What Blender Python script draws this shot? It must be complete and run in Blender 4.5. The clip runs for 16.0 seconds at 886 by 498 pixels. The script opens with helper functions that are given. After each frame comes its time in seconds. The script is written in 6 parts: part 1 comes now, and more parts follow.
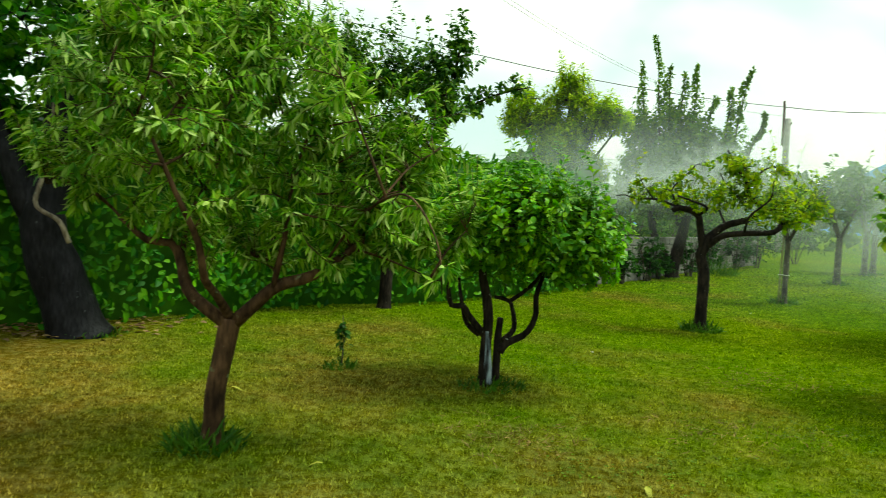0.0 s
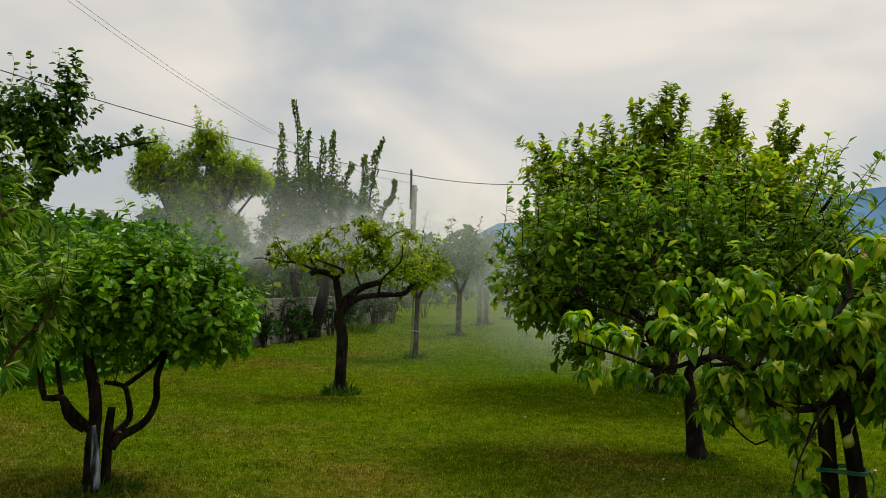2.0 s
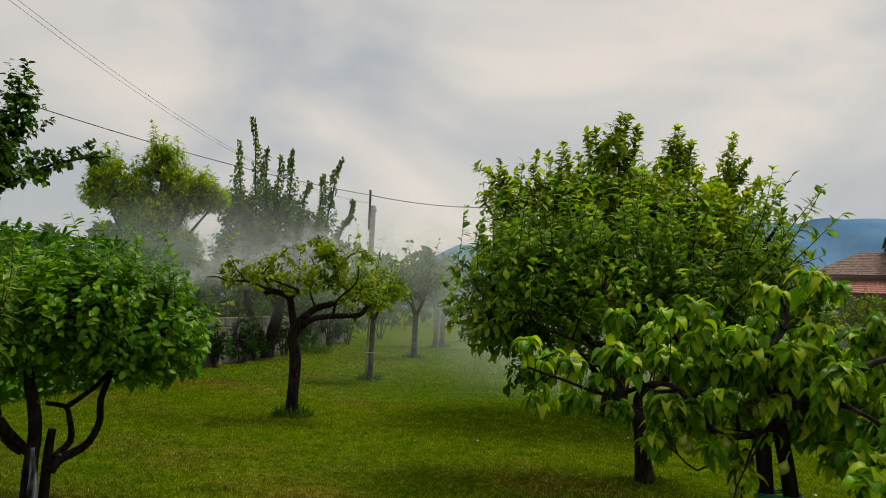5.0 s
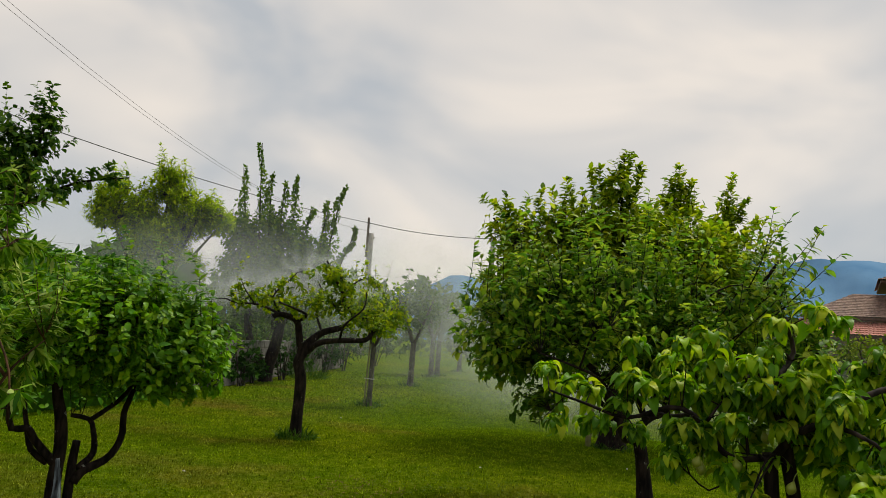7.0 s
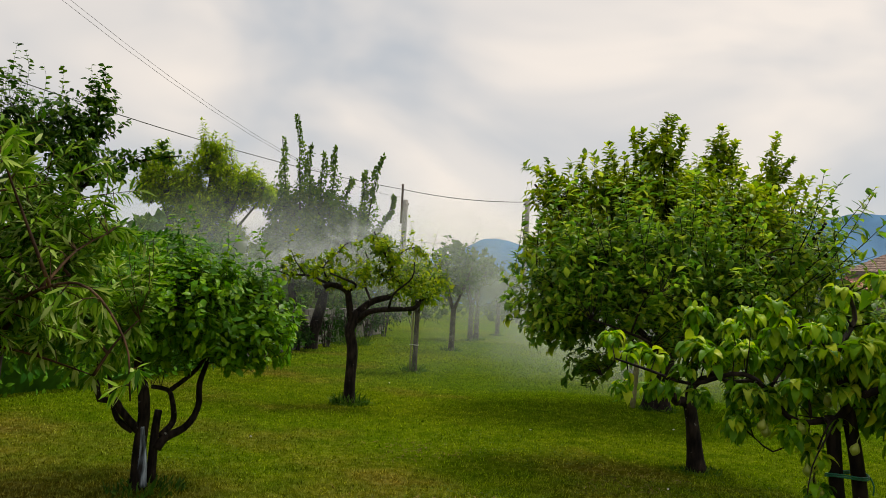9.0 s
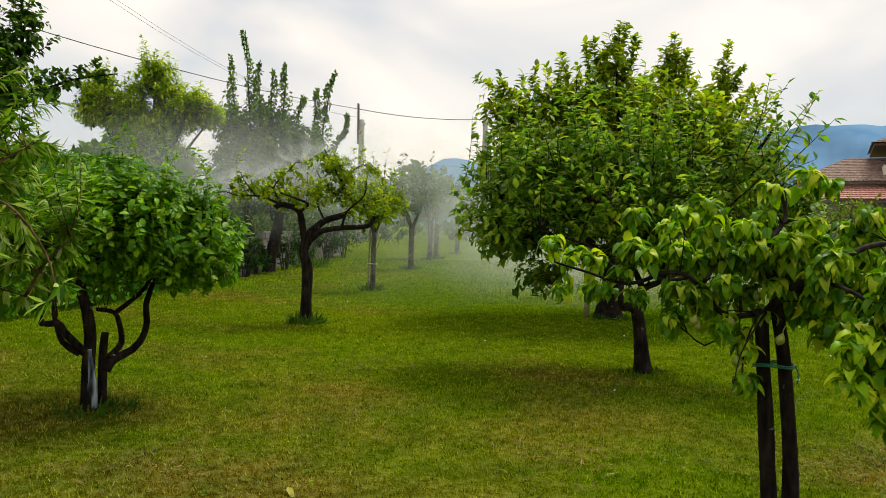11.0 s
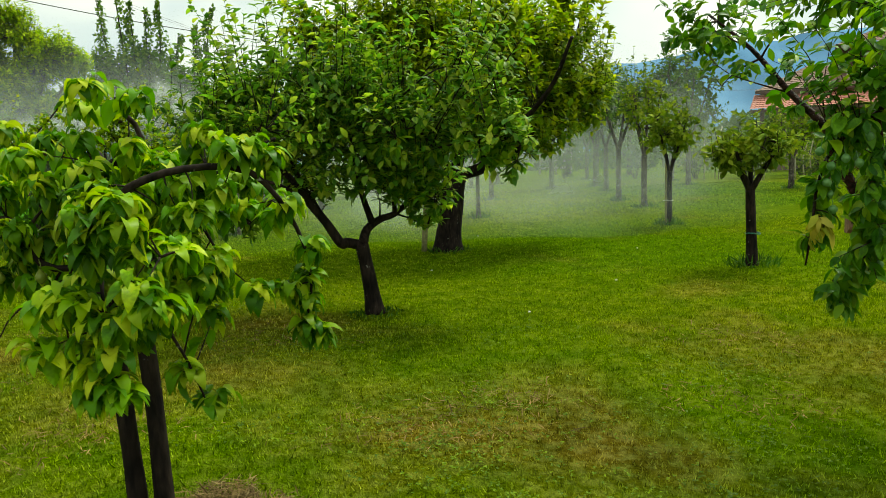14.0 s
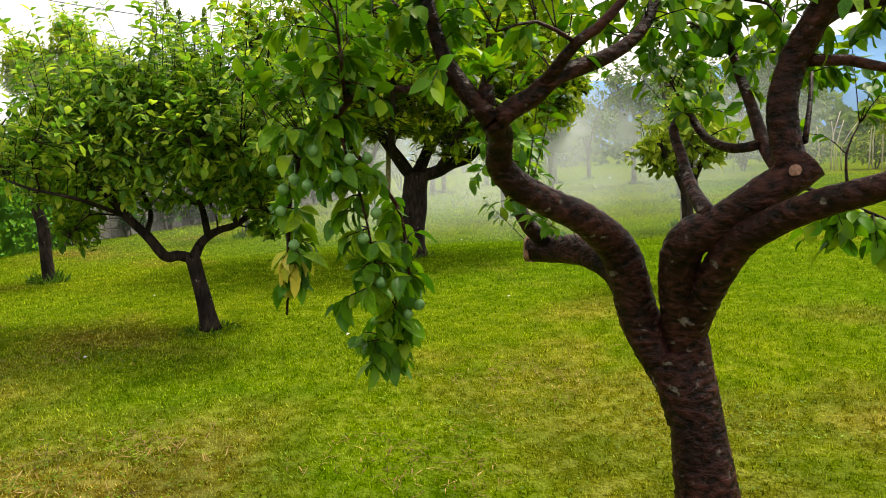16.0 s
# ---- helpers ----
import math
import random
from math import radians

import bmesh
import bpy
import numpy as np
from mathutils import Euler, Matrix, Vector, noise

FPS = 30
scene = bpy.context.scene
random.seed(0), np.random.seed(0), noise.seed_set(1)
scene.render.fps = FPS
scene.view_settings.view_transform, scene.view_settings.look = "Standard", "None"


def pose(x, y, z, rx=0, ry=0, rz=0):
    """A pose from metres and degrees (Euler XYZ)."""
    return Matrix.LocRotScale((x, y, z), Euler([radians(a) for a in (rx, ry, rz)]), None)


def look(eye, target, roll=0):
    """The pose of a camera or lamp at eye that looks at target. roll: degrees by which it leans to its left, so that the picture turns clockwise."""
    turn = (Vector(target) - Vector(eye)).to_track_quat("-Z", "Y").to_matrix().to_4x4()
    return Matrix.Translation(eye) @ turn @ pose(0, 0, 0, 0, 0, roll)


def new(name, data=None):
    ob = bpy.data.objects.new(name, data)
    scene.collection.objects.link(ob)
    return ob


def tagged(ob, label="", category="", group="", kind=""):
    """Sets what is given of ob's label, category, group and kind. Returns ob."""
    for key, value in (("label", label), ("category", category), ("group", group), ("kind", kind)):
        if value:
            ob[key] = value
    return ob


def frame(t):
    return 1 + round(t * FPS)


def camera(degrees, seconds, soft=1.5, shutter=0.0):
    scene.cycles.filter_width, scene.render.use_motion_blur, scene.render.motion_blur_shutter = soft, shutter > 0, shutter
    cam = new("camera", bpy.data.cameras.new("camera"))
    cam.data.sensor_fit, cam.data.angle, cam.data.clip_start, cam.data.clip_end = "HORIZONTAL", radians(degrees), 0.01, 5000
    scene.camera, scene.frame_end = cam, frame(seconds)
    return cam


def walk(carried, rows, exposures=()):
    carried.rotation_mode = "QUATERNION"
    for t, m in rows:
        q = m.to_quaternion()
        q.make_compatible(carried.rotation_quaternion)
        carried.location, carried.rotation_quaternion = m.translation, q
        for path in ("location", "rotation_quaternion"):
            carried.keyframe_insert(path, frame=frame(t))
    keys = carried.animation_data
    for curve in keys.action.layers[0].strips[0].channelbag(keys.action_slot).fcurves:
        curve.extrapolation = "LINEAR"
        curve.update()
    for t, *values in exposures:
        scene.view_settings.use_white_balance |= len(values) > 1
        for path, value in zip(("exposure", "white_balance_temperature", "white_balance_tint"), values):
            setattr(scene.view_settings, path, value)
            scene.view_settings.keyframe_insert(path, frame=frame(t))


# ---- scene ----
cam = camera(62.8, 16.0, soft=0.45, shutter=0.1)
PATH = [
    (0, (0.434, -0.516, 1.286), (-0.265, 1.355, 1.189), 3.0),
    (0.5, (0.414, -0.263, 1.308), (0.242, 1.73, 1.272), 3.5),
    (1, (0.485, -0.169, 1.347), (0.63, 1.826, 1.36), 3.1),
    (1.5, (0.487, -0.148, 1.352), (0.732, 1.836, 1.414), 2.5),
    (2, (0.485, -0.158, 1.363), (0.717, 1.825, 1.468), 1.9),
    (2.5, (0.472, -0.168, 1.367), (0.711, 1.812, 1.516), 1.6),
    (3, (0.476, -0.168, 1.353), (0.706, 1.817, 1.442), 1.6),
    (3.5, (0.493, -0.174, 1.345), (0.707, 1.815, 1.371), 1.7),
    (4, (0.491, -0.179, 1.343), (0.697, 1.81, 1.355), 1.9),
    (4.5, (0.507, -0.167, 1.342), (0.728, 1.821, 1.347), 2.0),
    (5, (0.503, -0.187, 1.377), (0.846, 1.776, 1.545), 2.8),
    (5.2, (0.499, -0.19, 1.376), (0.863, 1.765, 1.591), 4.0),
    (7.5, (0.209, -0.448, 1.332), (0.552, 1.506, 1.583), 4.7),
    (8, (0.123, -0.514, 1.364), (0.433, 1.449, 1.587), 4.4),
    (10.3, (0.169, -0.441, 1.371), (0.438, 1.54, 1.405), 3.2),
    (10.5, (0.216, -0.469, 1.358), (0.539, 1.505, 1.369), 2.7),
    (11, (0.233, -0.468, 1.317), (0.62, 1.493, 1.25), 1.7),
    (11.5, (0.344, -0.458, 1.331), (0.825, 1.48, 1.222), -0.8),
    (12, (0.672, -0.514, 1.342), (1.17, 1.42, 1.234), -2.7),
    (12.5, (1.184, -0.512, 1.304), (1.681, 1.401, 1.002), -9.0),
    (13, (1.739, -0.561, 1.268), (2.297, 1.318, 0.869), -6.0),
    (13.5, (2.315, -0.411, 1.238), (2.905, 1.457, 0.834), -0.7),
    (13.8, (2.651, -0.343, 1.271), (3.126, 1.57, 0.93), -3.5),
    (14, (2.832, -0.361, 1.294), (3.207, 1.588, 1.047), -2.0),
    (14.5, (3.454, -0.321, 1.275), (3.787, 1.637, 1.036), 0.2),
    (15, (4.102, -0.259, 1.271), (4.453, 1.696, 1.032), -2.8),
    (15.5, (4.727, -0.167, 1.27), (4.911, 1.812, 1.043), -3.0),
    (16, (5.361, -0.043, 1.279), (5.352, 1.942, 1.032), -3.1),
]
EXPOSURES = [(0.0, 0.88, 7000, -30), (0.4, 0.3, 7000, -4), (1.0, 0.1, 7100, 0), (2.5, 0.0, 7100, 0), (3.2, 0.45, 7200, 4), (4.5, 0.45, 7200, 4), (5.0, -0.1, 7100, 1), (8.2, 0.12, 7100, 2), (10.3, 0.3, 7200, 3), (11.5, 0.54, 7200, -2),
             (12.3, 0.2, 7300, -10), (12.6, 0.74, 7300, -17), (13.0, 1.45, 7300, -52), (13.6, 1.70, 7300, -60), (14.1, 0.58, 7250, -13), (14.5, 0.83, 7200, -16), (15.0, 1.42, 7050, 2), (16.0, 1.34, 7200, 7)]
walk(cam, [(t, look(eye, target, roll)) for t, eye, target, roll in PATH], EXPOSURES)

# ---- world, sun, exposure ----
world = bpy.data.worlds.new("overcast")
scene.world = world
world.use_nodes = True
wn, wl = world.node_tree.nodes, world.node_tree.links
wn.clear()
SUN_EL, SUN_ROT = radians(60), radians(56)
sky = wn.new("ShaderNodeTexSky")
sky.sky_type, sky.sun_disc, sky.sun_elevation, sky.sun_rotation = "NISHITA", False, SUN_EL, SUN_ROT
b_clear = wn.new("ShaderNodeBackground")
b_clear.inputs["Strength"].default_value = 0.1
wl.new(sky.outputs[0], b_clear.inputs["Color"])
wtc, wmap, wnoise, wramp = (wn.new("ShaderNode" + k) for k in ("TexCoord", "Mapping", "TexNoise", "ValToRGB"))
wmap.inputs["Scale"].default_value = (1.0, 1.0, 1.9)
wmap.inputs["Location"].default_value = (0.35, 0.1, 0.0)
wnoise.inputs["Scale"].default_value, wnoise.inputs["Detail"].default_value, wnoise.inputs["Distortion"].default_value = 2.6, 3.6, 0.4
wl.new(wtc.outputs["Generated"], wmap.inputs["Vector"])
wl.new(wmap.outputs[0], wnoise.inputs["Vector"])
wl.new(wnoise.outputs["Fac"], wramp.inputs["Fac"])
wramp.color_ramp.elements[0].position, wramp.color_ramp.elements[0].color = 0.36, (0.53, 0.548, 0.645, 1)
wramp.color_ramp.elements[1].position, wramp.color_ramp.elements[1].color = 0.64, (0.91, 0.82, 0.825, 1)
b_cloud = wn.new("ShaderNodeBackground")
b_cloud.inputs["Strength"].default_value = 0.95
wl.new(wramp.outputs[0], b_cloud.inputs["Color"])
wmix, wout = wn.new("ShaderNodeMixShader"), wn.new("ShaderNodeOutputWorld")
wmix.inputs[0].default_value = 0.9
wl.new(b_clear.outputs[0], wmix.inputs[1])
wl.new(b_cloud.outputs[0], wmix.inputs[2])
wl.new(wmix.outputs[0], wout.inputs["Surface"])

sun_data = bpy.data.lights.new("sun", "SUN")
sun_data.energy, sun_data.angle, sun_data.color = 2.5, radians(20), (1.0, 0.95, 0.88)
sun = new("sun", sun_data)
sun.matrix_world = look((0, 0, 20), (-math.sin(SUN_ROT) * 10, -math.cos(SUN_ROT) * 10, 20 - 10 * math.tan(SUN_EL)))


# ---- materials ----
def material(name):
    m = bpy.data.materials.new(name)
    m.use_nodes = True
    n = m.node_tree.nodes
    n.clear()
    return m, n, m.node_tree.links


def node(n, kind, **values):
    made = n.new("ShaderNode" + kind)
    for k, v in values.items():
        made.inputs[k.replace("_", " ")].default_value = v
    return made


def ramp(n, l, source, *stops):
    r = n.new("ShaderNodeValToRGB")
    e = r.color_ramp.elements
    while len(e) < len(stops):
        e.new(0.5)
    for el, (p, c) in zip(e, stops):
        el.position, el.color = p, (*c, 1)
    l.new(source, r.inputs["Fac"])
    return r.outputs[0]


def mixed(n, l, fac, a, b, blend="MIX"):
    m = n.new("ShaderNodeMix")
    m.data_type, m.blend_type = "RGBA", blend
    for sock, v in ((m.inputs[0], fac), (m.inputs[6], a), (m.inputs[7], b)):
        if hasattr(v, "node"):
            l.new(v, sock)
        else:
            sock.default_value = v if isinstance(v, float) else (*v, 1)
    return m.outputs[2]


def noise_of(n, l, scale, detail=3.0, stretch=(1, 1, 1), coord="Object"):
    tc, mp, tx = n.new("ShaderNodeTexCoord"), n.new("ShaderNodeMapping"), node(n, "TexNoise", Scale=scale, Detail=detail)
    mp.inputs["Scale"].default_value = stretch
    l.new(tc.outputs[coord], mp.inputs["Vector"])
    l.new(mp.outputs[0], tx.inputs["Vector"])
    return tx.outputs["Fac"]


def finish(m, n, l, colour, rough=0.8, height=None, strength=0.3, distance=0.01, metal=0.0, spec=0.4, translucent=0.0):
    p = node(n, "BsdfPrincipled", Roughness=rough, Metallic=metal, Specular_IOR_Level=spec)
    if hasattr(colour, "node"):
        l.new(colour, p.inputs["Base Color"])
    else:
        p.inputs["Base Color"].default_value = (*colour, 1)
    if height is not None:
        b = node(n, "Bump", Strength=strength, Distance=distance)
        l.new(height, b.inputs["Height"])
        l.new(b.outputs[0], p.inputs["Normal"])
    last = p.outputs[0]
    if translucent:
        t, mx = n.new("ShaderNodeBsdfTranslucent"), n.new("ShaderNodeMixShader")
        if hasattr(colour, "node"):
            l.new(mixed(n, l, 0.55, colour, (0.9, 1.0, 0.25), "MULTIPLY"), t.inputs["Color"])
        else:
            t.inputs["Color"].default_value = (*colour, 1)
        mx.inputs[0].default_value = translucent
        l.new(last, mx.inputs[1])
        l.new(t.outputs[0], mx.inputs[2])
        last = mx.outputs[0]
    o = n.new("ShaderNodeOutputMaterial")
    l.new(last, o.inputs["Surface"])
    return m


def leaf_material(name, *colours, rough=0.5, translucent=0.28, spec=0.12):
    """Leaves that differ one by one, between the colours given."""
    m, n, l = material(name)
    geo, info = n.new("ShaderNodeNewGeometry"), n.new("ShaderNodeObjectInfo")
    add, fr = n.new("ShaderNodeMath"), n.new("ShaderNodeMath")
    fr.operation = "FRACT"
    l.new(geo.outputs["Random Per Island"], add.inputs[0])
    l.new(info.outputs["Random"], add.inputs[1])
    l.new(add.outputs[0], fr.inputs[0])
    c = ramp(n, l, fr.outputs[0], *[(i / max(1, len(colours) - 1), k) for i, k in enumerate(colours)])
    v = ramp(n, l, noise_of(n, l, 9.0), (0.3, (0.75, 0.75, 0.75)), (0.7, (1.15, 1.15, 1.1)))
    w = ramp(n, l, noise_of(n, l, 2.4, 2.0), (0.34, (0.62, 0.68, 0.7)), (0.66, (1.3, 1.22, 1.1)))
    return finish(m, n, l, mixed(n, l, 1.0, mixed(n, l, 1.0, c, v, "MULTIPLY"), w, "MULTIPLY"), rough, translucent=translucent, spec=spec)


def bark_material(name, dark, light, spots=(0.2, 0.21, 0.17), amount=0.62, stretch=(1, 1, 0.25), scale=38.0, rough=0.8, relief=0.010):
    m, n, l = material(name)
    grain = noise_of(n, l, scale, 6.0, stretch)
    c = ramp(n, l, grain, (0.35, dark), (0.68, light))
    c = mixed(n, l, 1.0, c, ramp(n, l, noise_of(n, l, 5.5, 4.0), (0.36, (0.45, 0.42, 0.42)), (0.66, (1.3, 1.25, 1.2))), "MULTIPLY")
    s = ramp(n, l, noise_of(n, l, 23.0, 4.0), (amount, (0, 0, 0)), (amount + 0.06, (1, 1, 1)))
    return finish(m, n, l, mixed(n, l, s, c, spots), rough, grain, 0.6, relief, spec=0.14)


def plain_material(name, a, b, scale=12.0, rough=0.7, strength=0.2, metal=0.0, spec=0.4):
    m, n, l = material(name)
    f = noise_of(n, l, scale, 5.0)
    return finish(m, n, l, ramp(n, l, f, (0.3, a), (0.7, b)), rough, f, strength, 0.01, metal, spec)


def lawn_colours(n, l, fine, dark):
    """Mown grass, green with straw patches that lie the same on the soil and on its blades."""
    wide = noise_of(n, l, 0.55, 6.0)
    tc, sep, wear = n.new("ShaderNodeTexCoord"), n.new("ShaderNodeSeparateXYZ"), n.new("ShaderNodeMapRange")
    l.new(tc.outputs["Object"], sep.inputs[0])
    l.new(sep.outputs[1], wear.inputs["Value"])
    for k, v in (("From Min", 3.2), ("From Max", 7.5), ("To Min", 0.055), ("To Max", -0.14)):
        wear.inputs[k].default_value = v
    west, both, total = n.new("ShaderNodeMapRange"), n.new("ShaderNodeMath"), n.new("ShaderNodeMath")
    l.new(sep.outputs[0], west.inputs["Value"])
    for k, v in (("From Min", -1.0), ("From Max", 3.2), ("To Min", 0.10), ("To Max", -0.03)):
        west.inputs[k].default_value = v
    l.new(wear.outputs[0], both.inputs[0])
    l.new(west.outputs[0], both.inputs[1])
    l.new(wide, total.inputs[0])
    l.new(both.outputs[0], total.inputs[1])
    patch = total.outputs[0]
    broad = noise_of(n, l, 0.16, 2.0)
    mottle = noise_of(n, l, 15.0, 6.0)
    green = ramp(n, l, fine, (0.12, (0.032, 0.060, 0.001)), (0.55, (0.118, 0.19, 0.003)), (0.92, (0.29, 0.37, 0.015)))
    straw = ramp(n, l, fine, (0.12, (0.060, 0.036, 0.005)), (0.55, (0.195, 0.126, 0.015)), (0.92, (0.42, 0.32, 0.08)))
    f = ramp(n, l, patch, (0.44, (0, 0, 0)), (0.68, (0.85, 0.85, 0.85)))
    f2 = ramp(n, l, mottle, (0.46, (0, 0, 0)), (0.64, (0.8, 0.8, 0.8)))
    c = mixed(n, l, f2, mixed(n, l, f, green, straw), mixed(n, l, f, (0.21, 0.275, 0.02), (0.34, 0.28, 0.075)))
    c = mixed(n, l, 1.0, c, ramp(n, l, broad, (0.35, (0.78, 0.95, 0.8)), (0.65, (1.15, 1.05, 1.1))), "MULTIPLY")
    c = mixed(n, l, 1.0, c, ramp(n, l, noise_of(n, l, 3.6, 5.0), (0.36, (0.74, 0.82, 0.7)), (0.64, (1.22, 1.14, 1.2))), "MULTIPLY")
    # This factor dims the sheet, painting shade between blades, and brightens the blades.
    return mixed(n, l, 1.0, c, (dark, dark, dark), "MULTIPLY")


def lawn_material():
    m, n, l = material("mown_lawn")
    fine = noise_of(n, l, 48.0, 8.0)
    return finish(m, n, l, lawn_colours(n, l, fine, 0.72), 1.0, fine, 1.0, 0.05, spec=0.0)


def blade_material():
    m, n, l = material("grass_blade")
    geo = n.new("ShaderNodeNewGeometry")
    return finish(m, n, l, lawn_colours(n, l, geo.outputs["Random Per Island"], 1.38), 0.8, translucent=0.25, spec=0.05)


def limewash_material():
    """Old whitewash, run and worn off in upright streaks down to the bark."""
    m, n, l = material("worn_whitewash")
    streak = noise_of(n, l, 26.0, 5.0, (1, 1, 0.16))
    c = ramp(n, l, streak, (0.42, (0.010, 0.008, 0.008)), (0.52, (0.10, 0.12, 0.15)), (0.66, (0.55, 0.62, 0.72)))
    return finish(m, n, l, c, 0.85, streak, 0.5, 0.01)


LIMEWASH = limewash_material()
LAWN, BLADE = lawn_material(), blade_material()
M_PEAR = leaf_material("pear_leaf", (0.045, 0.145, 0.005), (0.105, 0.275, 0.007), (0.20, 0.41, 0.011), (0.36, 0.55, 0.018), (0.58, 0.67, 0.045), translucent=0.42, rough=0.42, spec=0.18)
M_PLUM = leaf_material("plum_leaf", (0.040, 0.145, 0.009), (0.085, 0.235, 0.011), (0.155, 0.34, 0.013), (0.32, 0.47, 0.022), translucent=0.45, rough=0.40, spec=0.22)
M_QUINCE = leaf_material("orchard_leaf", (0.070, 0.19, 0.022), (0.15, 0.325, 0.032), (0.28, 0.46, 0.045), (0.52, 0.61, 0.080), translucent=0.55, rough=0.42, spec=0.22)
M_DAMSON = leaf_material("upright_shoot_leaf", (0.115, 0.225, 0.010), (0.23, 0.37, 0.015), (0.39, 0.50, 0.024), (0.60, 0.64, 0.045), translucent=0.55, rough=0.42, spec=0.22)
M_LEMON = leaf_material("bright_leaf", (0.055, 0.185, 0.008), (0.115, 0.31, 0.010), (0.20, 0.42, 0.013), (0.31, 0.51, 0.018), translucent=0.40, rough=0.40, spec=0.22)
M_OLIVE = leaf_material("olive_leaf", (0.034, 0.12, 0.006), (0.10, 0.25, 0.011), (0.20, 0.38, 0.022), (0.32, 0.48, 0.06), (0.54, 0.65, 0.25), translucent=0.36)
M_APPLE = leaf_material("apple_leaf", (0.08, 0.18, 0.006), (0.19, 0.33, 0.008), (0.34, 0.47, 0.012), (0.52, 0.57, 0.02), translucent=0.42)
M_YELLOW = leaf_material("yellow_leaf", (0.60, 0.52, 0.05), (0.70, 0.64, 0.12), (0.44, 0.50, 0.04), translucent=0.4)
M_HEDGE = leaf_material("hedge_leaf", (0.016, 0.09, 0.004), (0.05, 0.19, 0.006), (0.10, 0.28, 0.008), (0.15, 0.34, 0.012))
M_FAR = leaf_material("far_leaf", (0.055, 0.12, 0.025), (0.095, 0.18, 0.03), (0.15, 0.24, 0.04), rough=0.7)
M_WILLOW = leaf_material("yellowish_leaf", (0.24, 0.40, 0.014), (0.44, 0.60, 0.018), (0.62, 0.72, 0.03), rough=0.6, translucent=0.5)
M_SPIRE = leaf_material("spire_leaf", (0.06, 0.14, 0.012), (0.12, 0.24, 0.018), (0.22, 0.34, 0.03), rough=0.55, translucent=0.35)
M_BACK = leaf_material("back_tree_leaf", (0.018, 0.07, 0.008), (0.05, 0.14, 0.012), (0.10, 0.22, 0.018), (0.20, 0.32, 0.03), translucent=0.25)
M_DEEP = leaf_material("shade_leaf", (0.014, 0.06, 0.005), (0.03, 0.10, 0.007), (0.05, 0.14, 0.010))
M_GARDEN = leaf_material("garden_leaf", (0.10, 0.19, 0.015), (0.20, 0.29, 0.02), (0.32, 0.38, 0.04), rough=0.7)
BARK_DARK = bark_material("dark_wet_bark", (0.006, 0.0045, 0.004), (0.036, 0.026, 0.021), (0.26, 0.26, 0.23), amount=0.69)
BARK_PLUM = bark_material("plum_bark", (0.0030, 0.0016, 0.0014), (0.056, 0.020, 0.016), (0.12, 0.105, 0.092), 0.645, (1.4, 1.4, 2.1), 22.0, 0.5, 0.040)
BARK_BROWN = bark_material("brown_bark", (0.030, 0.016, 0.008), (0.12, 0.068, 0.036), (0.14, 0.15, 0.08), 0.66)
BARK_GREY = bark_material("grey_bark", (0.045, 0.04, 0.033), (0.13, 0.115, 0.095))
VINE = bark_material("pale_vine_bark", (0.13, 0.105, 0.08), (0.34, 0.29, 0.23))
BARK_CHAR = bark_material("blackened_bark", (0.003, 0.003, 0.005), (0.018, 0.017, 0.023), (0.07, 0.07, 0.08), 0.69, rough=0.65)
CUT_WOOD = plain_material("cut_wood", (0.10, 0.05, 0.035), (0.34, 0.19, 0.13), 30.0, 0.8, 0.3)
STAKE = plain_material("weathered_stake", (0.16, 0.15, 0.06), (0.30, 0.28, 0.13), 25.0, 0.85, 0.4)
TIE = plain_material("green_plastic_tie", (0.015, 0.13, 0.09), (0.03, 0.22, 0.15), 20.0, 0.35, 0.05)
TIE_WHITE = plain_material("pale_string", (0.5, 0.48, 0.42), (0.7, 0.68, 0.62), 20.0, 0.8, 0.1)
PEAR_SKIN = plain_material("pear_skin", (0.13, 0.19, 0.02), (0.25, 0.29, 0.04), 14.0, 0.4, 0.1)
PLUM_SKIN = plain_material("unripe_plum_skin", (0.05, 0.15, 0.03), (0.13, 0.26, 0.08), 20.0, 0.5, 0.05)
BLOCK = plain_material("concrete_block", (0.09, 0.085, 0.08), (0.20, 0.19, 0.175), 9.0, 0.95, 0.4)
MORTAR = plain_material("mortar", (0.10, 0.10, 0.09), (0.18, 0.175, 0.16), 16.0, 0.95, 0.3)
CONCRETE = plain_material("pole_concrete", (0.24, 0.22, 0.21), (0.38, 0.35, 0.33), 5.0, 0.9, 0.2)
CABLE = plain_material("black_cable", (0.04, 0.04, 0.042), (0.08, 0.08, 0.08), 5.0, 0.5, 0.0)
TILE_ROOF = plain_material("weathered_roof_tile", (0.11, 0.07, 0.06), (0.36, 0.235, 0.19), 4.5, 0.85, 0.2)
TERRACOTTA = plain_material("terracotta_roof", (0.34, 0.125, 0.095), (0.46, 0.185, 0.145), 1.6, 0.8, 0.2)
RENDERED = plain_material("brown_plaster", (0.20, 0.14, 0.10), (0.32, 0.23, 0.17), 2.0, 0.9, 0.2)
CREAM = plain_material("cream_plaster", (0.60, 0.55, 0.44), (0.74, 0.69, 0.57), 2.0, 0.9, 0.1)
EAVES = plain_material("dark_eaves_timber", (0.05, 0.028, 0.02), (0.10, 0.055, 0.04), 6.0, 0.7, 0.2)
DARK_GLASS = plain_material("dark_window_glass", (0.015, 0.017, 0.02), (0.03, 0.034, 0.04), 2.0, 0.08, 0.0, spec=0.6)
CANE = plain_material("dry_cane", (0.35, 0.30, 0.18), (0.55, 0.50, 0.34), 12.0, 0.8, 0.2)
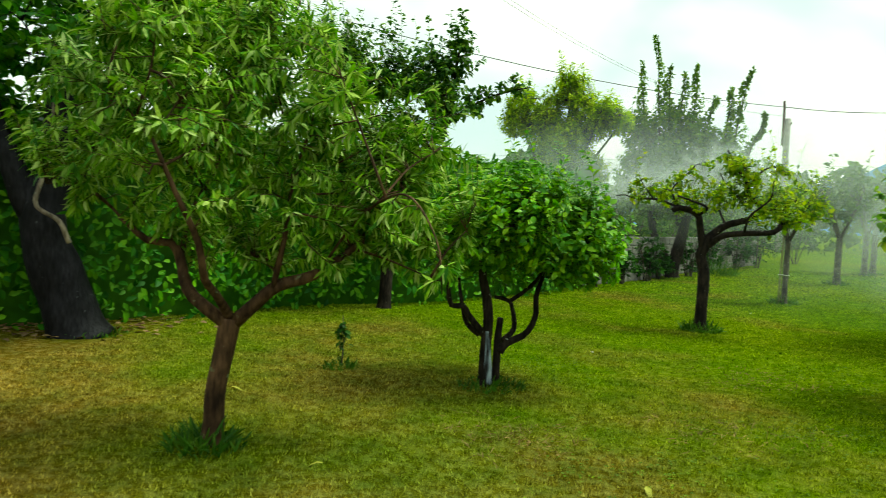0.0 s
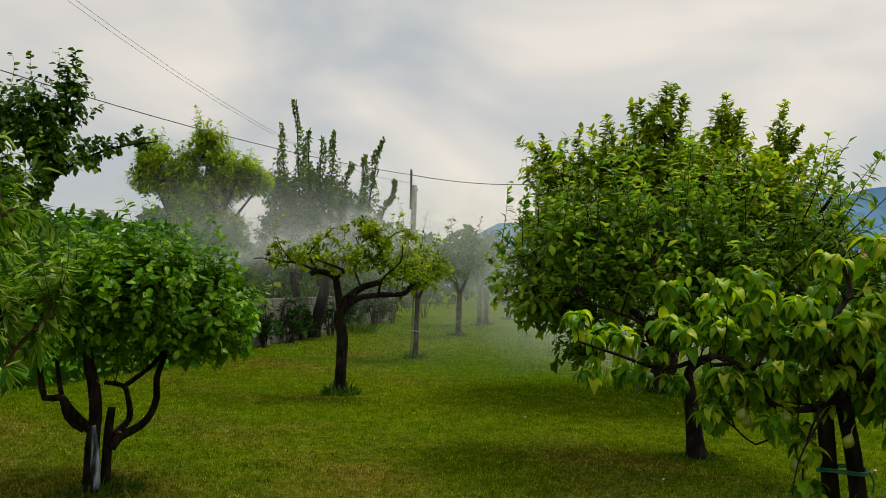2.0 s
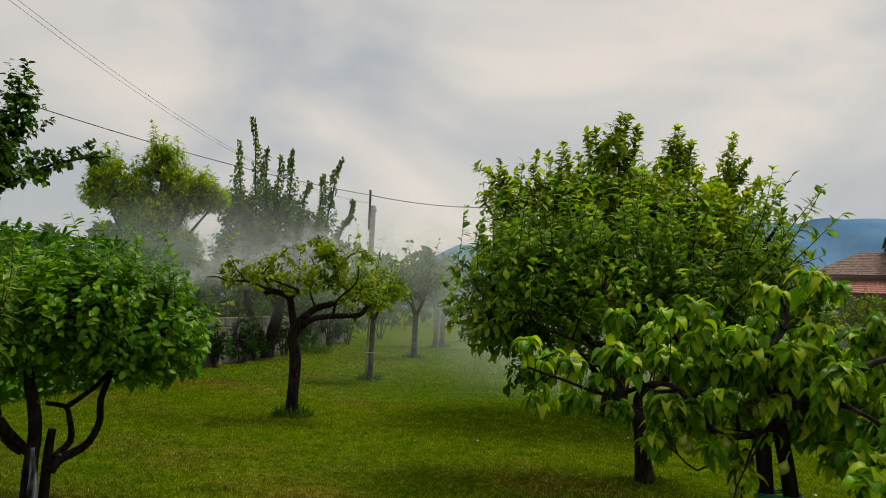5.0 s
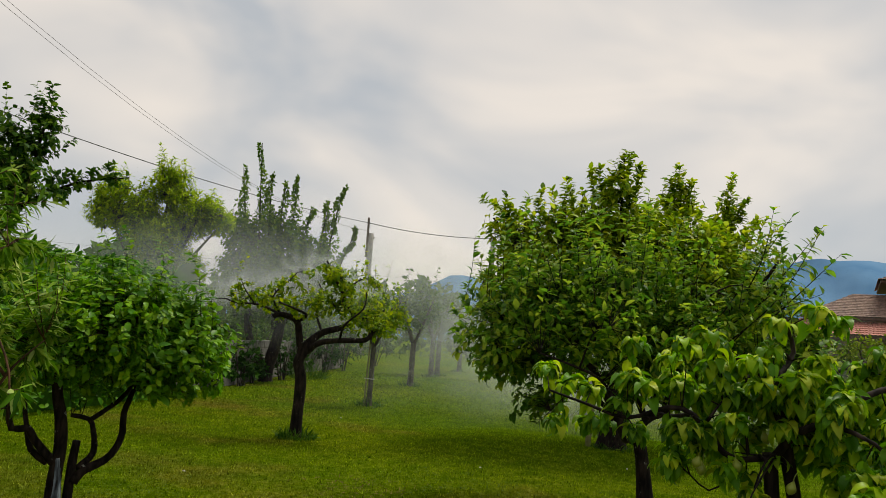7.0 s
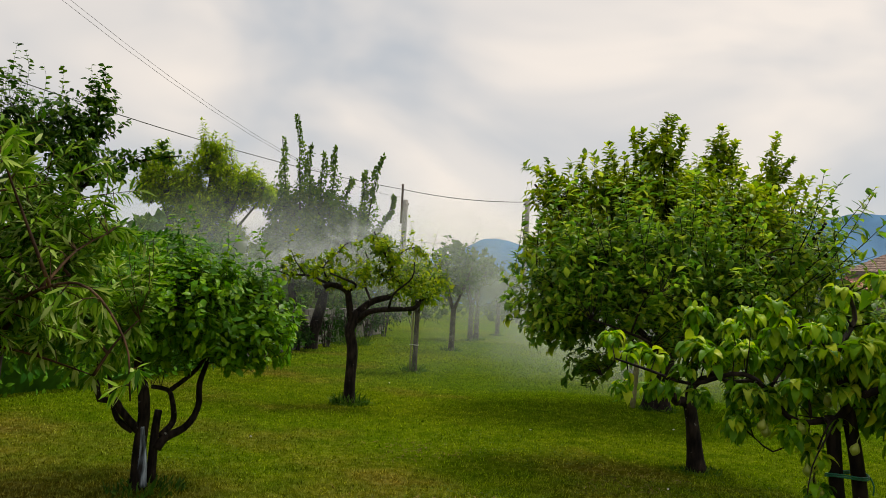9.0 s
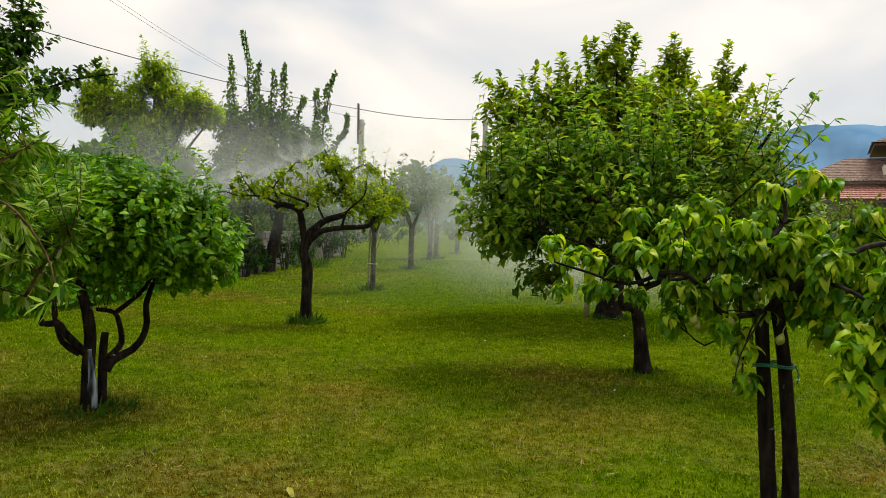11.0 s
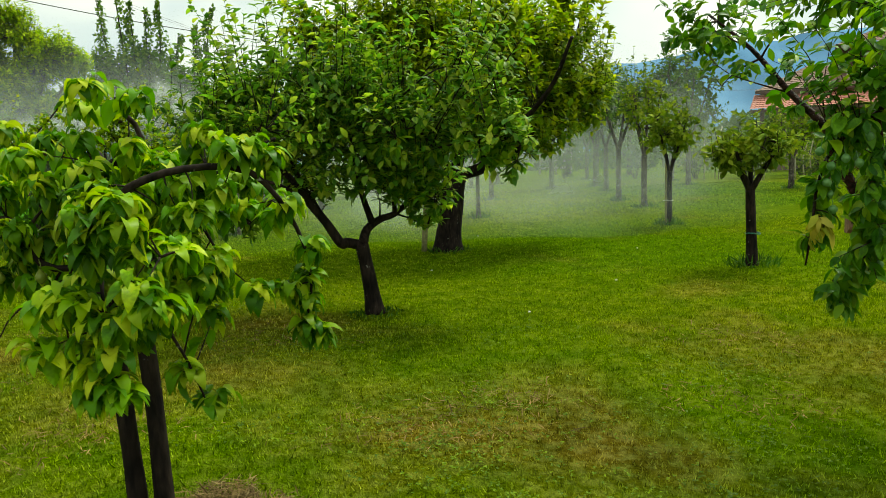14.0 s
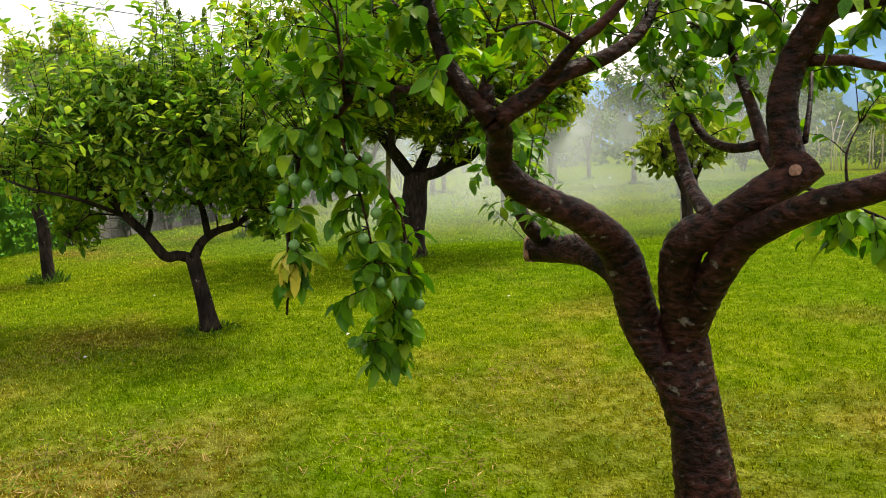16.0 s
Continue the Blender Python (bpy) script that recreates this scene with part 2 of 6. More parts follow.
PETAL = plain_material("white_petal", (0.70, 0.68, 0.60), (0.85, 0.83, 0.78), 20.0, 0.6, 0.05)
LITTER = leaf_material("dry_leaf_litter", (0.10, 0.055, 0.03), (0.20, 0.12, 0.06), (0.30, 0.20, 0.10), rough=0.8, translucent=0.1)
DRY_GRASS = leaf_material("dry_grass", (0.10, 0.06, 0.025), (0.20, 0.13, 0.05), (0.34, 0.24, 0.11), rough=0.8, translucent=0.15)
TUFT = leaf_material("tuft_blade", (0.035, 0.10, 0.008), (0.06, 0.15, 0.012), (0.11, 0.20, 0.02), translucent=0.25)


def spray_material():
    """Fine water, mostly clear."""
    m, n, l = material("water_droplet")
    d, t, tr = node(n, "BsdfDiffuse", Color=(0.86, 0.90, 0.93, 1)), node(n, "BsdfTranslucent", Color=(0.86, 0.90, 0.93, 1)), n.new("ShaderNodeBsdfTransparent")
    a, b, o = node(n, "MixShader", Fac=0.5), node(n, "MixShader", Fac=0.18), n.new("ShaderNodeOutputMaterial")
    l.new(d.outputs[0], a.inputs[1]), l.new(t.outputs[0], a.inputs[2])
    l.new(tr.outputs[0], b.inputs[1]), l.new(a.outputs[0], b.inputs[2])
    l.new(b.outputs[0], o.inputs["Surface"])
    return m


SPRAY = spray_material()


# The spray's haze is put into thin see-through surfaces by this density.
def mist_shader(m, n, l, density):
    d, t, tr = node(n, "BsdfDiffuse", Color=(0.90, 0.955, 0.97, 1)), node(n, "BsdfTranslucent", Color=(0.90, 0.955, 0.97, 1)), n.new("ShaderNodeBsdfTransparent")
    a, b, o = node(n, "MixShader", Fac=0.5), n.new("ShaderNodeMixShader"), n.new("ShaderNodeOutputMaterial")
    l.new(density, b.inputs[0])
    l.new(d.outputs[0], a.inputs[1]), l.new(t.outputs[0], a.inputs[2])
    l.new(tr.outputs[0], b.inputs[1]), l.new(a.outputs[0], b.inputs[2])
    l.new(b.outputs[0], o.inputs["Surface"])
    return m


def grey(*stops):
    return [(p, (v, v, v)) for p, v in stops]


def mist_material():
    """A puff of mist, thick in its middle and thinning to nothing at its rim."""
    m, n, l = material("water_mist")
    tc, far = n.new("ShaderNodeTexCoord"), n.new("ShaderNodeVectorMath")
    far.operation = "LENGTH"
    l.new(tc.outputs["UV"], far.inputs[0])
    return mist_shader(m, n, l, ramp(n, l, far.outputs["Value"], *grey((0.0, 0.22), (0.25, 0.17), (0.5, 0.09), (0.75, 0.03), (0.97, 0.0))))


def veil_material(name, amount):
    """A bank of mist: wisps that thin out upwards, downwards and to both ends."""
    m, n, l = material(name)
    tc, sep = n.new("ShaderNodeTexCoord"), n.new("ShaderNodeSeparateXYZ")
    l.new(tc.outputs["UV"], sep.inputs[0])
    ends = ramp(n, l, sep.outputs[0], *grey((0.0, 0.0), (0.12, 0.25), (0.3, 1.0), (0.7, 1.0), (0.88, 0.25), (1.0, 0.0)))
    rise = ramp(n, l, sep.outputs[1], *grey((0.0, 0.0), (0.12, 0.35), (0.3, 0.95), (0.45, 1.0), (0.65, 0.55), (0.85, 0.14), (1.0, 0.0)))
    wisp = ramp(n, l, noise_of(n, l, 0.75, 4.0, (1, 1, 1.3)), *grey((0.3, 0.25 * amount), (0.68, amount)))
    return mist_shader(m, n, l, mixed(n, l, 1.0, mixed(n, l, 1.0, ends, rise, "MULTIPLY"), wisp, "MULTIPLY"))


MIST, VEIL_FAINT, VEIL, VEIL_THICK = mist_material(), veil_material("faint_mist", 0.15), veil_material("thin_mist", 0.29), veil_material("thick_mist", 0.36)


# The haze of distance is painted into the ridge's blue base colour.
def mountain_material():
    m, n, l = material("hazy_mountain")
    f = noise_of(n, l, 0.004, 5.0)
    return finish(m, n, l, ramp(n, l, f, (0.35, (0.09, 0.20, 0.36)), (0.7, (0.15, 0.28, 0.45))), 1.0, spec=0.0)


MOUNTAIN = mountain_material()


# ---- mesh helpers ----
rng = np.random.default_rng(7)


def flat_mesh(name, verts, tris, mat, smooth=True):
    verts, tris = np.asarray(verts, np.float32).reshape(-1, 3), np.asarray(tris, np.int32).reshape(-1, 3)
    me = bpy.data.meshes.new(name)
    me.vertices.add(len(verts))
    me.vertices.foreach_set("co", verts.ravel())
    me.loops.add(len(tris) * 3)
    me.loops.foreach_set("vertex_index", tris.ravel())
    me.polygons.add(len(tris))
    me.polygons.foreach_set("loop_start", np.arange(0, len(tris) * 3, 3, dtype=np.int32))
    me.polygons.foreach_set("use_smooth", np.full(len(tris), smooth))
    me.update(calc_edges=True)
    me.materials.append(mat)
    return me


def part(name, me, parent=None, label="", kind=""):
    ob = new(name, me)
    ob.parent = parent
    return tagged(ob, label=label, kind=kind)


def bm_mesh(name, bm, mat, smooth=False):
    bmesh.ops.recalc_face_normals(bm, faces=bm.faces)
    me = bpy.data.meshes.new(name)
    bm.to_mesh(me)
    bm.free()
    me.materials.append(mat)
    for p in me.polygons:
        p.use_smooth = smooth
    return me


def box_bm(bm, x0, x1, y0, y1, z0, z1, bevel=0.0, m=None):
    made = bmesh.ops.create_cube(bm, size=1.0, matrix=Matrix.LocRotScale(((x0 + x1) / 2, (y0 + y1) / 2, (z0 + z1) / 2), None, (x1 - x0, y1 - y0, z1 - z0)))
    if bevel:
        edges = list({e for v in made["verts"] for e in v.link_edges})
        bmesh.ops.bevel(bm, geom=edges, offset=bevel, segments=1, affect="EDGES")
    return bm


def box_mesh(name, x0, x1, y0, y1, z0, z1, mat, bevel=0.0):
    return bm_mesh(name, box_bm(bmesh.new(), x0, x1, y0, y1, z0, z1, bevel), mat)


def smooth_line(pts, step):
    """A Catmull-Rom line through the points."""
    p = np.array(pts, float)
    if len(p) == 2:
        k = max(2, int(np.linalg.norm(p[1] - p[0]) / step) + 1)
        return p[0] + np.linspace(0, 1, k)[:, None] * (p[1] - p[0])
    ext = np.vstack([2 * p[0] - p[1], p, 2 * p[-1] - p[-2]])
    out = []
    for i in range(1, len(ext) - 2):
        a, b, c, d = ext[i - 1:i + 3]
        k = max(2, int(np.linalg.norm(c - b) / step) + 1)
        t = np.linspace(0, 1, k, endpoint=False)[:, None]
        out.append(0.5 * (2 * b + (c - a) * t + (2 * a - 5 * b + 4 * c - d) * t ** 2 + (3 * b - a - 3 * c + d) * t ** 3))
    return np.vstack(out + [p[-1:]])


def tube(pts, r0, r1, sides=8, step=0.07, lump=0.0, flare=0.0, seed=0.0, offset=0, grit=0.0):
    """A tapered, lumpy tube with closed ends: its vertices and triangles."""
    line = smooth_line(pts, step)
    k = len(line)
    arc = np.r_[0, np.cumsum(np.linalg.norm(np.diff(line, axis=0), axis=1))]
    u = arc / arc[-1]
    rad = r0 + (r1 - r0) * u
    if flare:
        rad = rad * (1 + flare * np.clip(1 - arc / 0.22, 0, 1) ** 2)
    tan = np.gradient(line, axis=0)
    tan /= np.linalg.norm(tan, axis=1)[:, None]
    side = np.cross(tan[0], (0.31, 0.87, 0.4))
    rings = []
    ang = np.linspace(0, 2 * math.pi, sides, endpoint=False)
    for i in range(k):
        side = side - tan[i] * (side @ tan[i])
        side /= np.linalg.norm(side)
        up = np.cross(tan[i], side)
        r = np.full(sides, rad[i])
        if lump:
            r = r * (1 + lump * (np.sin(ang * 2 + seed + arc[i] * 6) * 0.7 + np.sin(ang * 3 - arc[i] * 10 + seed * 2) * 0.5 + math.sin(arc[i] * 13 + seed * 3) * 0.5))
        if grit:
            r = r * (1 + grit * rng.normal(size=sides))
        rings.append(line[i] + np.outer(np.cos(ang) * r, side) + np.outer(np.sin(ang) * r, up))
    verts = np.vstack(rings + [line[:1], line[-1:]])
    i, j = np.meshgrid(np.arange(k - 1), np.arange(sides), indexing="ij")
    a, b = i * sides + j, i * sides + (j + 1) % sides
    tris = [np.stack([a, b, b + sides], -1).reshape(-1, 3), np.stack([a, b + sides, a + sides], -1).reshape(-1, 3)]
    j = np.arange(sides)
    tris.append(np.stack([np.full(sides, k * sides), (j + 1) % sides, j], -1))
    tris.append(np.stack([np.full(sides, k * sides + 1), (k - 1) * sides + j, (k - 1) * sides + (j + 1) % sides], -1))
    return verts, np.vstack(tris) + offset, line


def joined(pieces):
    """Several (verts, tris) as one."""
    vs, ts, o = [], [], 0
    for v, t in pieces:
        vs.append(v)
        ts.append(np.asarray(t) + o)
        o += len(v)
    return np.vstack(vs), np.vstack(ts)


LEAF_COARSE = ((0.34, 1.0), (0.70, 0.74))
LEAF_OVAL = ((0.20, 0.60), (0.48, 1.0), (0.78, 0.62))
LEAF_FINE = ((0.10, 0.10), (0.26, 0.78), (0.46, 1.0), (0.66, 0.86), (0.85, 0.48))


def leaf_shapes(pos, along, normal, length, width, bend, fold=0.25, rows=LEAF_COARSE):
    """Folded, arched leaves: base places, ways, upper sides, lengths, widths and arching angles."""
    pos, along, normal = (np.asarray(a, float) for a in (pos, along, normal))
    along = along / np.linalg.norm(along, axis=1)[:, None]
    normal = normal - along * (normal * along).sum(1)[:, None]
    normal /= np.linalg.norm(normal, axis=1)[:, None] + 1e-9
    across = np.cross(normal, along)
    n, k = len(pos), len(rows)
    length, width, bend = (np.broadcast_to(np.asarray(a, float), n) for a in (length, width, bend))
    bend = np.where(np.abs(bend) < 0.02, 0.02, bend)
    s, w = [0.0], [0.0]
    for a, b in rows:
        s += [a, a, a]
        w += [b, -b, 0.0]
    s, w = np.array(s + [1.0]), np.array(w + [0.0]) * 0.5
    f = np.abs(w) * fold
    ps = np.sin(bend[:, None] * s) / bend[:, None] * length[:, None]
    pz = -(1 - np.cos(bend[:, None] * s)) / bend[:, None] * length[:, None] + f * width[:, None]
    pw = w * width[:, None]
    v = pos[:, None] + ps[..., None] * along[:, None] + pw[..., None] * across[:, None] + pz[..., None] * normal[:, None]
    tip = 1 + 3 * k
    tris = [(0, 1, 3), (0, 3, 2)]
    for i in range(k - 1):
        a = 1 + 3 * i
        tris += [(a + 2, a, a + 3), (a + 2, a + 3, a + 5), (a + 1, a + 2, a + 5), (a + 1, a + 5, a + 4)]
    a = tip - 3
    tris += [(a + 2, a, tip), (a + 1, a + 2, tip)]
    t = np.array(tris)[None] + (np.arange(n) * (tip + 1))[:, None, None]
    return v.reshape(-1, 3), t.reshape(-1, 3)


def small_leaves(pos, along, normal, length, width):
    """Diamonds folded on their midrib, for foliage far off."""
    along = along / np.linalg.norm(along, axis=1)[:, None]
    across = np.cross(normal, along)
    across /= np.linalg.norm(across, axis=1)[:, None] + 1e-9
    up = np.cross(along, across)
    n = len(pos)
    length, width = np.broadcast_to(length, n)[:, None], np.broadcast_to(width, n)[:, None]
    a, tip = pos, pos + along * length
    mid = pos + along * length * 0.45
    l, r = mid + across * width / 2 + up * width * 0.15, mid - across * width / 2 + up * width * 0.15
    v = np.stack([a, l, tip, r], 1).reshape(-1, 3)
    t = np.array([(0, 2, 1), (0, 3, 2)])[None] + (np.arange(n) * 4)[:, None, None]
    return v, t.reshape(-1, 3)


def unit_random(n):
    v = rng.normal(size=(n, 3))
    return v / np.linalg.norm(v, axis=1)[:, None]


# ---- trees ----
def ground_z(x, y):
    """The lawn's gentle swells."""
    return (0.09 * np.exp(-((x - 2.3) / 1.0) ** 2 - ((y - 2.2) / 1.0) ** 2) - 0.11 * np.exp(-((x - 5.9) / 1.7) ** 2 - ((y - 2.5) / 1.8) ** 2)
            - 0.06 * np.exp(-((x - 4.3) / 1.5) ** 2 - ((y - 8.1) / 1.5) ** 2) + 0.012 * np.sin(x * 1.7 + y * 0.6) * np.sin(y * 1.3 - x * 0.4))


def ground_height(x, y):
    return float(ground_z(np.float64(x), np.float64(y)))


class Tree:
    def __init__(self, name, label, base, bark, group="", category="tree"):
        self.root = new(name)
        self.root.location = base
        tagged(self.root, label, category, group)
        self.bark, self.nodes, self.count = bark, [], 0


def limb(tree, r0, r1, *pts, name="branch", sides=0, mat=None, label="", grit=0.0, flare=0.35):
    """The trunk is the first limb of a tree, the rest are its branches."""
    first = tree.count == 0
    tree.count += 1
    sides = sides or (14 if r0 > 0.045 else 9 if r0 > 0.015 else 6)
    if grit:
        sides = sides * 2
    v, t, line = tube(pts, r0, r1, sides, 0.016 if grit else 0.05 if r0 > 0.04 else 0.07, 0.05 if r0 > 0.012 else 0.0, flare if first else 0.0, tree.count * 1.7, grit=grit)
    ob = part("trunk" if first else name, flat_mesh("limb", v, t, mat or tree.bark), tree.root, label)
    tree.nodes.append(line[len(line) // 3 if not first else len(line) * 4 // 5:])
    return ob


def grow(tree, blobs, subs, twigs, per, leaf, mat, droop=0.3, spread=0.9, bend=0.5, singles=0, shoots=0, shoot_len=0.5, tuft=0, start=0.3, up=0.5, far=False, rough=0.35, ends=(), rows=LEAF_COARSE, risers=(), dense=2, upright=0.0, fold=0.25):
    """Twigs from the limbs into the crown's bulges, and the leaves on them. leaf: length and width."""
    bl = np.array(blobs, float)
    vol = bl[:, 3] * bl[:, 4] * bl[:, 5]
    share = vol ** 0.8 / (vol ** 0.8).sum()

    def inside(k, bias):
        w = rng.choice(len(bl), k, p=share)
        d = unit_random(k) * (rng.random(k) ** bias)[:, None]
        return bl[w, :3] + d * bl[w, 3:6]

    nodes = np.vstack(tree.nodes)
    pieces, tips = [], []

    def twig(p, r, lift):
        nonlocal nodes
        d = nodes - p
        i = np.argmin((d[:, :2] ** 2).sum(1) + (d[:, 2] * 0.8) ** 2 + np.where(d[:, 2] > 0.15, 0.3, 0))
        a = nodes[i]
        mid = (a + p) / 2 + rng.normal(size=3) * 0.06 * np.linalg.norm(p - a) + np.array((0, 0, lift * np.linalg.norm(p - a)))
        pts = [a, mid, p]
        if lift < 0.11 and upright:
            pts.append(p + np.array((rng.normal() * 0.2, rng.normal() * 0.2, 1.0)) * upright * (0.4 + 0.9 * rng.random()))
        v, t, line = tube(pts, r, r * 0.35, 3 if r < 0.006 or far else 5, max(0.08, np.linalg.norm(p - a) / 5))
        pieces.append((v, t))
        return line

    for p in inside(subs, 0.7):
        nodes = np.vstack([nodes, twig(p, leaf[0] * 0.11, 0.12)])
    for p in list(inside(twigs, 0.45)) + [np.array(e) + rng.normal(size=3) * 0.012 for e in ends]:
        tips.append(twig(p, leaf[0] * 0.045, 0.10))
    top = bl[:, 2] + bl[:, 5] * 0.7
    for k in range(shoots):
        w = rng.choice(len(bl), p=share)
        ang, q = rng.random() * 6.283, math.sqrt(rng.random()) * 0.85
        p = np.array((bl[w, 0] + math.cos(ang) * q * bl[w, 3], bl[w, 1] + math.sin(ang) * q * bl[w, 4], bl[w, 2] + bl[w, 5] * math.sqrt(1 - q * q) * 0.8))
        h = shoot_len * (0.5 + rng.random() * 0.8)
        e = p + np.array((rng.normal() * 0.18 * h, rng.normal() * 0.18 * h, h))
        v, t, line = tube([p - (0, 0, 0.1), (p + e) / 2 + rng.normal(size=3) * 0.02, e], leaf[0] * 0.045, leaf[0] * 0.015, 4, h / 5)
        pieces.append((v, t))
        tips += [line] * (2 if upright else 1)
    for a, e in risers:
        a, e = np.array(a, float), np.array(e, float)
        v, t, line = tube([a, (a + e) / 2 + rng.normal(size=3) * 0.05, e], leaf[0] * 0.08, leaf[0] * 0.02, 5, 0.1)
        pieces.append((v, t))
        tips += [line] * dense
    P, D, N, L, Bd = [], [], [], [], []
    for line in tips:
        k = max(2, int(rng.normal(per, per * 0.25)))
        s = start + (1 - start) * (np.arange(k) + rng.random(k)) / k
        idx = s * (len(line) - 1.001)
        i0 = idx.astype(int)
        pos = line[i0] + (line[np.minimum(i0 + 1, len(line) - 1)] - line[i0]) * (idx - i0)[:, None]
        ax = line[-1] - line[0]
        ax = ax / (np.linalg.norm(ax) + 1e-9)
        d = unit_random(k)
        d -= ax * (d @ ax)[:, None]
        d = ax * 0.45 + d * spread + np.array((0, 0, -droop)) + rng.normal(size=(k, 3)) * 0.15
        nrm = np.array((0, 0, up)) + unit_random(k) * rough + ax * 0.25
        P.append(pos), D.append(d), N.append(nrm)
        Bd.append(rng.normal(bend, 0.3, k))
        L.append(rng.normal(1, 0.18, k).clip(0.55, 1.5))
        if tuft:
            a = np.arange(tuft) * 2.4 + rng.random() * 6
            out = np.stack([np.cos(a), np.sin(a), np.full(tuft, 0.75)], 1) + rng.normal(size=(tuft, 3)) * 0.22
            P.append(np.repeat(line[-1:], tuft, 0) + rng.normal(size=(tuft, 3)) * 0.012), D.append(out)
            N.append(np.array((0, 0, 0.8)) - out * 0.2 + rng.normal(size=(tuft, 3)) * 0.12)
            Bd.append(rng.normal(bend + 1.45, 0.35, tuft)), L.append(rng.normal(1.05, 0.15, tuft).clip(0.6, 1.4))
    P, D, N, L, Bd = np.vstack(P), np.vstack(D), np.vstack(N), np.concatenate(L), np.concatenate(Bd)
    if pieces:
        part("branchwork", flat_mesh("branchwork", *joined(pieces), tree.bark), tree.root, kind="stuff")
    if far:
        v, t = small_leaves(P, D, N, L * leaf[0], L * leaf[1])
        part("foliage", flat_mesh("foliage", v, t, mat), tree.root, kind="stuff")
        return
    order = np.argsort(P[:, 1] + rng.normal(size=len(P)) * 0.1)
    near, rest = order[:singles], order[singles:]
    v, t = leaf_shapes(P[rest], D[rest], N[rest], L[rest] * leaf[0], L[rest] * leaf[1], Bd[rest], fold, rows)
    part("foliage", flat_mesh("foliage", v, t, mat, smooth=True), tree.root, kind="stuff")
    kinds = {}
    for i in near:
        b = round(float(Bd[i]) * 2) / 2
        if b not in kinds:
            kinds[b] = flat_mesh("leaf", *leaf_shapes([(0, 0, 0)], [(0, 1, 0)], [(0, 0, 1)], 1.0, leaf[1] / leaf[0], b, fold, rows), mat)
        ob = part("leaf", kinds[b], tree.root)
        y = Vector(D[i]).normalized()
        x = y.cross(Vector(N[i])).normalized()
        r = Matrix((x, y, x.cross(y))).transposed()
        ob.matrix_basis = Matrix.Translation(P[i]) @ r.to_4x4() @ Matrix.Scale(float(L[i] * leaf[0]), 4)


def tuft_at(x, y, r, h, count, mat=None, name="grass_tuft", label="unmown green grass tuft round a tree trunk"):
    """Longer grass where the mower does not reach."""
    a, q = rng.random(count) * 6.283, np.sqrt(rng.random(count)) * r
    pos = np.stack([np.cos(a) * q, np.sin(a) * q, np.full(count, -0.01)], 1)
    d = np.stack([np.cos(a) * 0.5, np.sin(a) * 0.5, np.ones(count)], 1) + rng.normal(size=(count, 3)) * 0.4
    d[:, 2] = np.abs(d[:, 2]) + 0.2
    n = np.cross(d, rng.normal(size=(count, 3)))
    hh = h * (0.4 + 0.8 * rng.random(count)) * (1.1 - 0.6 * q / r)
    v, t = leaf_shapes(pos, d, n, hh, 0.008 + 0.012 * rng.random(count), rng.normal(0.7, 0.4, count), 0.1)
    ob = new(name, flat_mesh(name, v, t, mat or TUFT))
    ob.location = (x, y, ground_height(x, y))
    return tagged(ob, label, "grass", "tufts round the trunks", "stuff")


# ---- ground ----
def ground_sheet():
    xs = np.r_[-3000, -800, -200, -60, np.arange(-24, -6, 1.0), np.arange(-6, 12, 0.3), np.arange(12, 41, 1.0), 60, 200, 800, 3000]
    ys = np.r_[-3000, -800, -200, -60, np.arange(-12, 0, 1.0), np.arange(0, 14, 0.3), np.arange(14, 61, 1.0), 90, 200, 800, 3000]
    gx, gy = np.meshgrid(xs, ys, indexing="ij")
    gz = np.where((np.abs(gx) < 50) & (np.abs(gy) < 70), ground_z(gx, gy), 0.0)
    v = np.stack([gx, gy, gz], -1).reshape(-1, 3)
    i, j = np.meshgrid(np.arange(len(xs) - 1), np.arange(len(ys) - 1), indexing="ij")
    a = i * len(ys) + j
    b, c, d = a + len(ys), a + len(ys) + 1, a + 1
    t = np.vstack([np.stack([a, b, c], -1).reshape(-1, 3), np.stack([a, c, d], -1).reshape(-1, 3)])
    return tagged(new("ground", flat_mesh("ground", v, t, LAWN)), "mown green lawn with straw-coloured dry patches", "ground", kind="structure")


ground_sheet()


def lawn_blades(x0, x1, y0, y1, per_m2, height, width):
    n = int((x1 - x0) * (y1 - y0) * per_m2)
    x, y = x0 + (x1 - x0) * rng.random(n), y0 + (y1 - y0) * rng.random(n)
    a, b = rng.random(n) * 6.283, rng.random(n) * 6.283
    h = height * (0.45 + 0.9 * rng.random(n))
    base = np.stack([x, y, ground_z(x, y) - 0.008], 1)
    off = np.stack([np.cos(a), np.sin(a), np.zeros(n)], 1) * (width * (0.6 + 0.8 * rng.random(n)))[:, None]
    lean = np.stack([np.cos(b), np.sin(b), np.zeros(n)], 1) * (h * rng.random(n) * 0.9)[:, None]
    tip = base + lean
    tip[:, 2] += h
    v = np.stack([base - off, base + off, tip], 1).reshape(-1, 3)
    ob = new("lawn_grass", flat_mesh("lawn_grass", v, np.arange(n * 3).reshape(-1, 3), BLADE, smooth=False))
    return tagged(ob, "short mown grass blades, green mixed with straw", "grass", kind="stuff")


lawn_blades(-4.5, 9.5, 0.6, 5.5, 4200, 0.026, 0.0045)
lawn_blades(-6.0, 12.0, 5.5, 14.0, 1100, 0.027, 0.007)
lawn_blades(-3.0, 20.0, 14.0, 26.0, 260, 0.036, 0.012)


